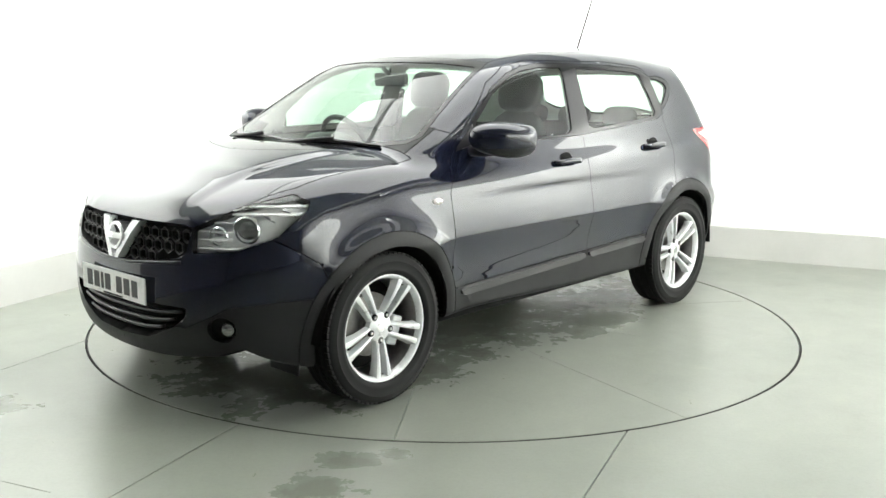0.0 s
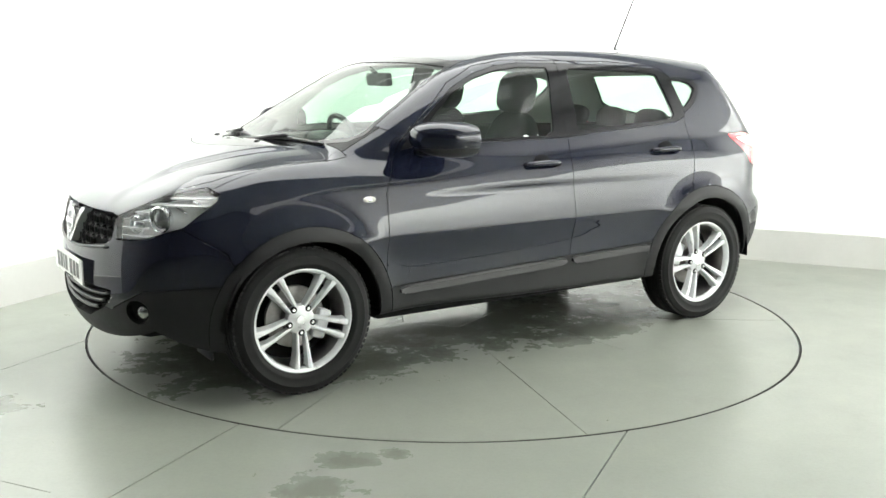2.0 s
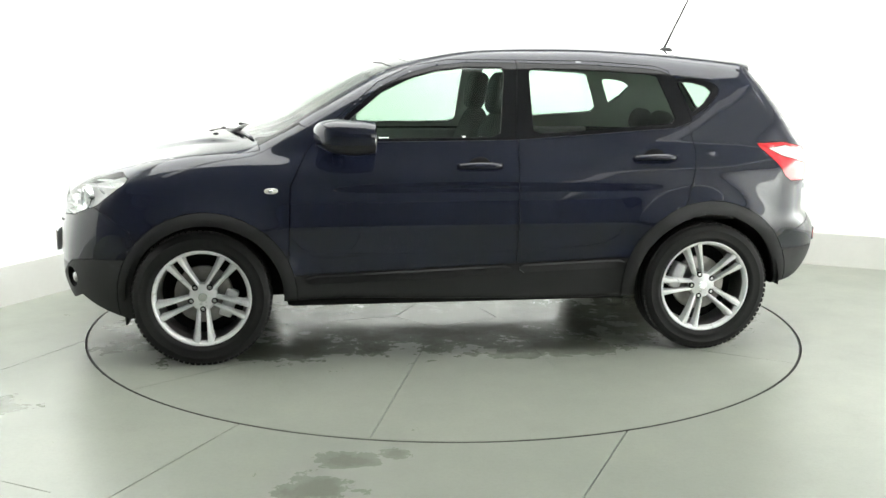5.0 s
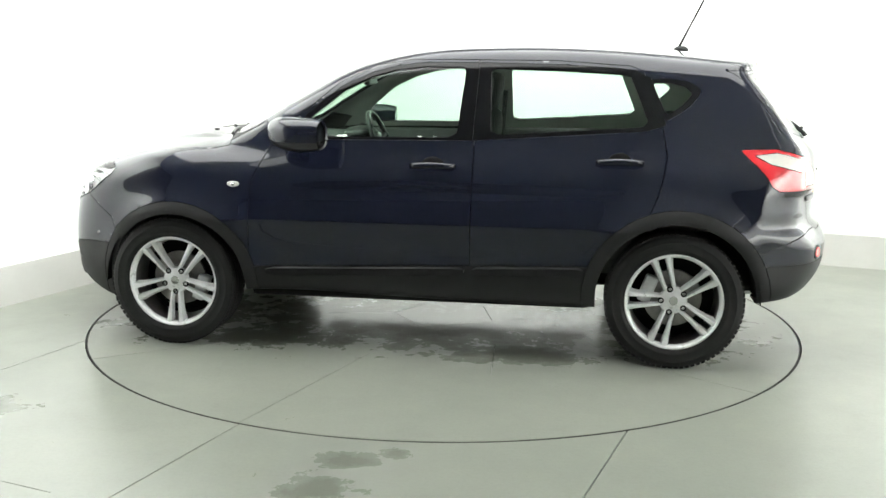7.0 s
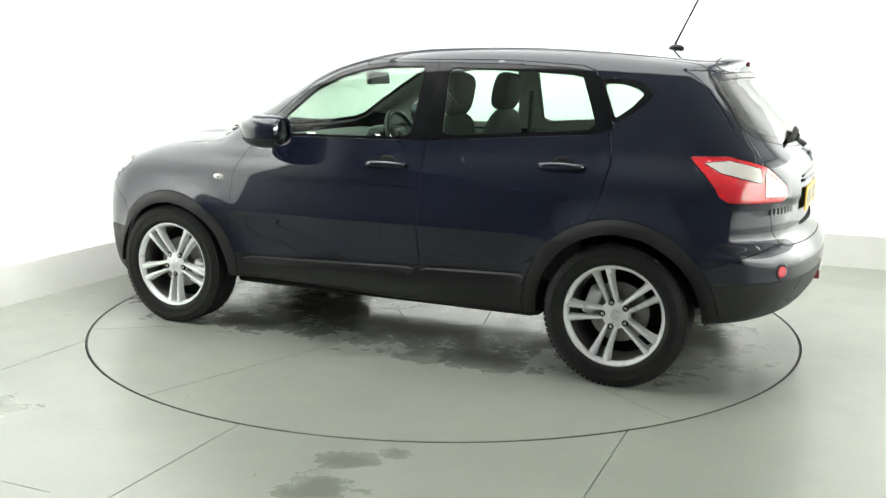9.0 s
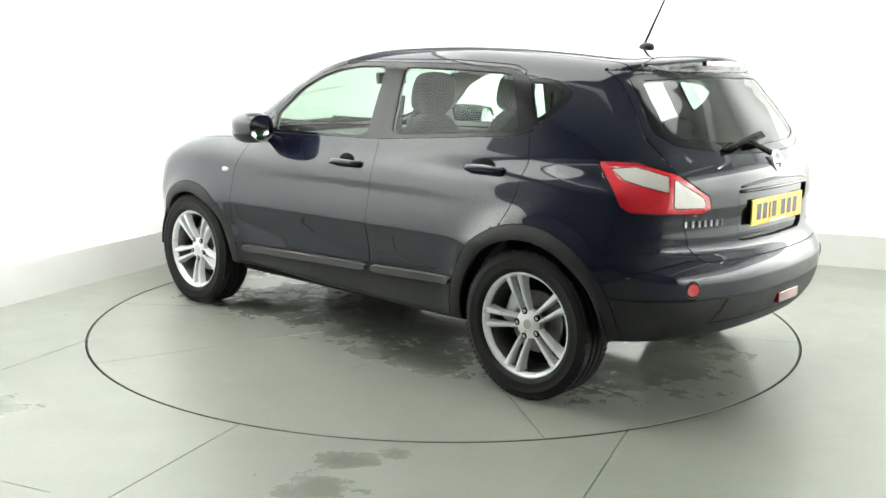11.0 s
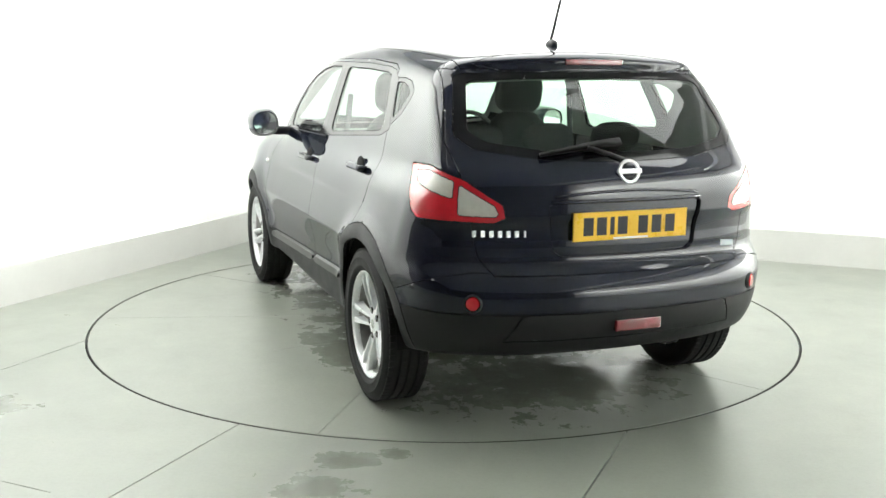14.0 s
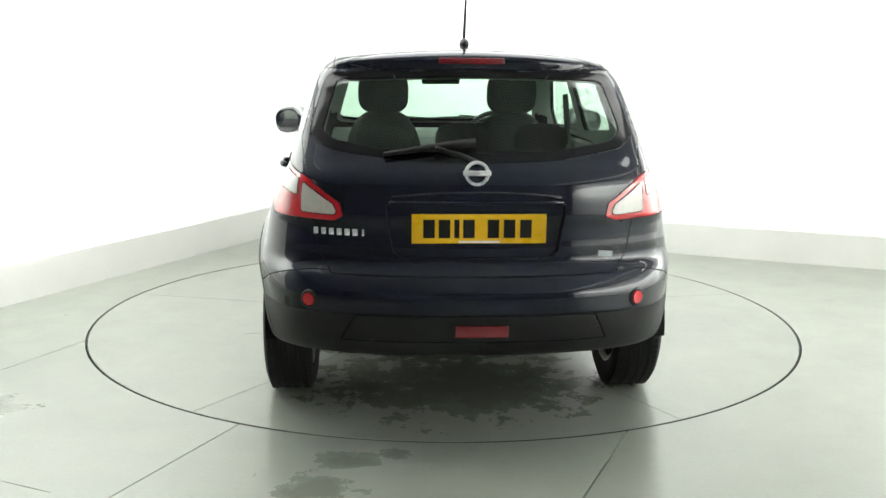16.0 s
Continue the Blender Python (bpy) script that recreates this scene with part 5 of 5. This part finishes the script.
def build_cabin():
    for y in (0.36, -0.36):
        build_seat(y)
    bench = part("rear_bench", blob((-0.95, 0, 0.62), (0.26, 0.62, 0.10), 3.4), FABRIC, CAR, "dark grey fabric rear bench")
    part("backrest", blob((0, 0, 0.24), (0.08, 0.62, 0.28), 3.6), FABRIC, bench, place=pose(-1.17, 0, 0.62, 0, -20, 0))
    for y in (-0.36, 0.36, 0.0):
        part("headrest", blob((0, 0, 0.575), (0.05, 0.125, 0.07), 2.8), FABRIC, bench, place=pose(-1.17, y, 0.62, 0, -18, 0))
    part("luggage_floor", boxed((-1.95, -0.60, 0.66), (-1.25, 0.60, 0.70), 0.01), TRIM, CAR)
    part("parcel_shelf", boxed((-1.88, -0.58, 1.00), (-1.40, 0.58, 1.02), 0.006), TRIM, CAR, "grey parcel shelf")
    outline = [(0.98, 0.60), (1.10, 1.06), (0.95, 1.075), (0.72, 1.07), (0.58, 1.04), (0.52, 0.97), (0.55, 0.82), (0.62, 0.60)]
    d = part("dashboard", prism(outline, -0.70, 0.70, "xz", 0.012), TRIM, CAR, "dark grey moulded dashboard")
    part("instrument_hood", blob((0.56, -0.36, 1.06), (0.10, 0.17, 0.055), 2.6), SATIN, d)
    part("centre_console", boxed((-0.25, -0.11, 0.40), (0.60, 0.11, 0.72), 0.03), TRIM, CAR)
    pts = [(0.185 * math.cos(a), 0.185 * math.sin(a)) for a in np.linspace(0, 2 * math.pi, 33)]
    wheel = part("steering_wheel", tube([(0, a, b) for a, b in pts], 0.016, sides=10), SATIN, CAR, "black three-spoke steering wheel", place=pose(0.43, -0.36, 1.03, 0, 24, 0))
    part("hub", blob((0.03, 0, 0), (0.045, 0.075, 0.065), 2.5), SATIN, wheel)
    for a in (0.15, math.pi - 0.15, -math.pi / 2):
        part("spoke", tube([(0.03, 0.05 * math.cos(a), 0.05 * math.sin(a)), (0.0, 0.182 * math.cos(a), 0.182 * math.sin(a))], 0.014), SATIN, wheel)
    m = part("rear_view_mirror", boxed((-0.018, -0.12, -0.036), (0.018, 0.12, 0.036), 0.014, 3), SATIN, CAR, "black rear-view mirror", place=pose(0.42, 0.0, 1.415, 0, 8, 0))
    part("stalk", tube([(0.0, 0, 0.02), (0.05, 0, 0.07)], 0.012), SATIN, m)
    for s in (1, -1):
        part("sun_visor", boxed((0.10, min(0.12 * s, 0.52 * s), 1.485), (0.30, max(0.12 * s, 0.52 * s), 1.505), 0.006), PALE, CAR, place=pose(0, 0, 0))
        part("door_card", boxed((-0.22, min(0.735 * s, 0.765 * s), 0.45), (0.75, max(0.735 * s, 0.765 * s), 1.085), 0.02), TRIM, SHELL["front_door", s], "dark grey door lining")
        part("door_card", boxed((-1.10, min(0.715 * s, 0.745 * s), 0.45), (-0.32, max(0.715 * s, 0.745 * s), 1.10), 0.02), TRIM, SHELL["rear_door", s], "dark grey door lining")
        part("seat_belt", tube([(-0.33, 0.655 * s, 1.34), (-0.30, 0.70 * s, 0.9), (-0.28, 0.70 * s, 0.6)], 0.016, sides=6), FABRIC, CAR)


build_lining()
for cx, turn in ((1.315, 90), (-1.315, 0)):
    for s in (1, -1):
        build_wheel(cx, 0.782 * s, s, turn)
build_sides()
build_nose()
build_tail()
build_antenna()
build_cabin()


# ---- motion of the turntable and what stands on it ----
def motions():
    for thing, offset in ((TABLE, Matrix()), (CAR, pose(-AXIS[0], -AXIS[1], 0))):
        walk(thing, [(t, pose(0, 0, 0, 0, 0, a) @ offset) for t, a in TURN])


motions()
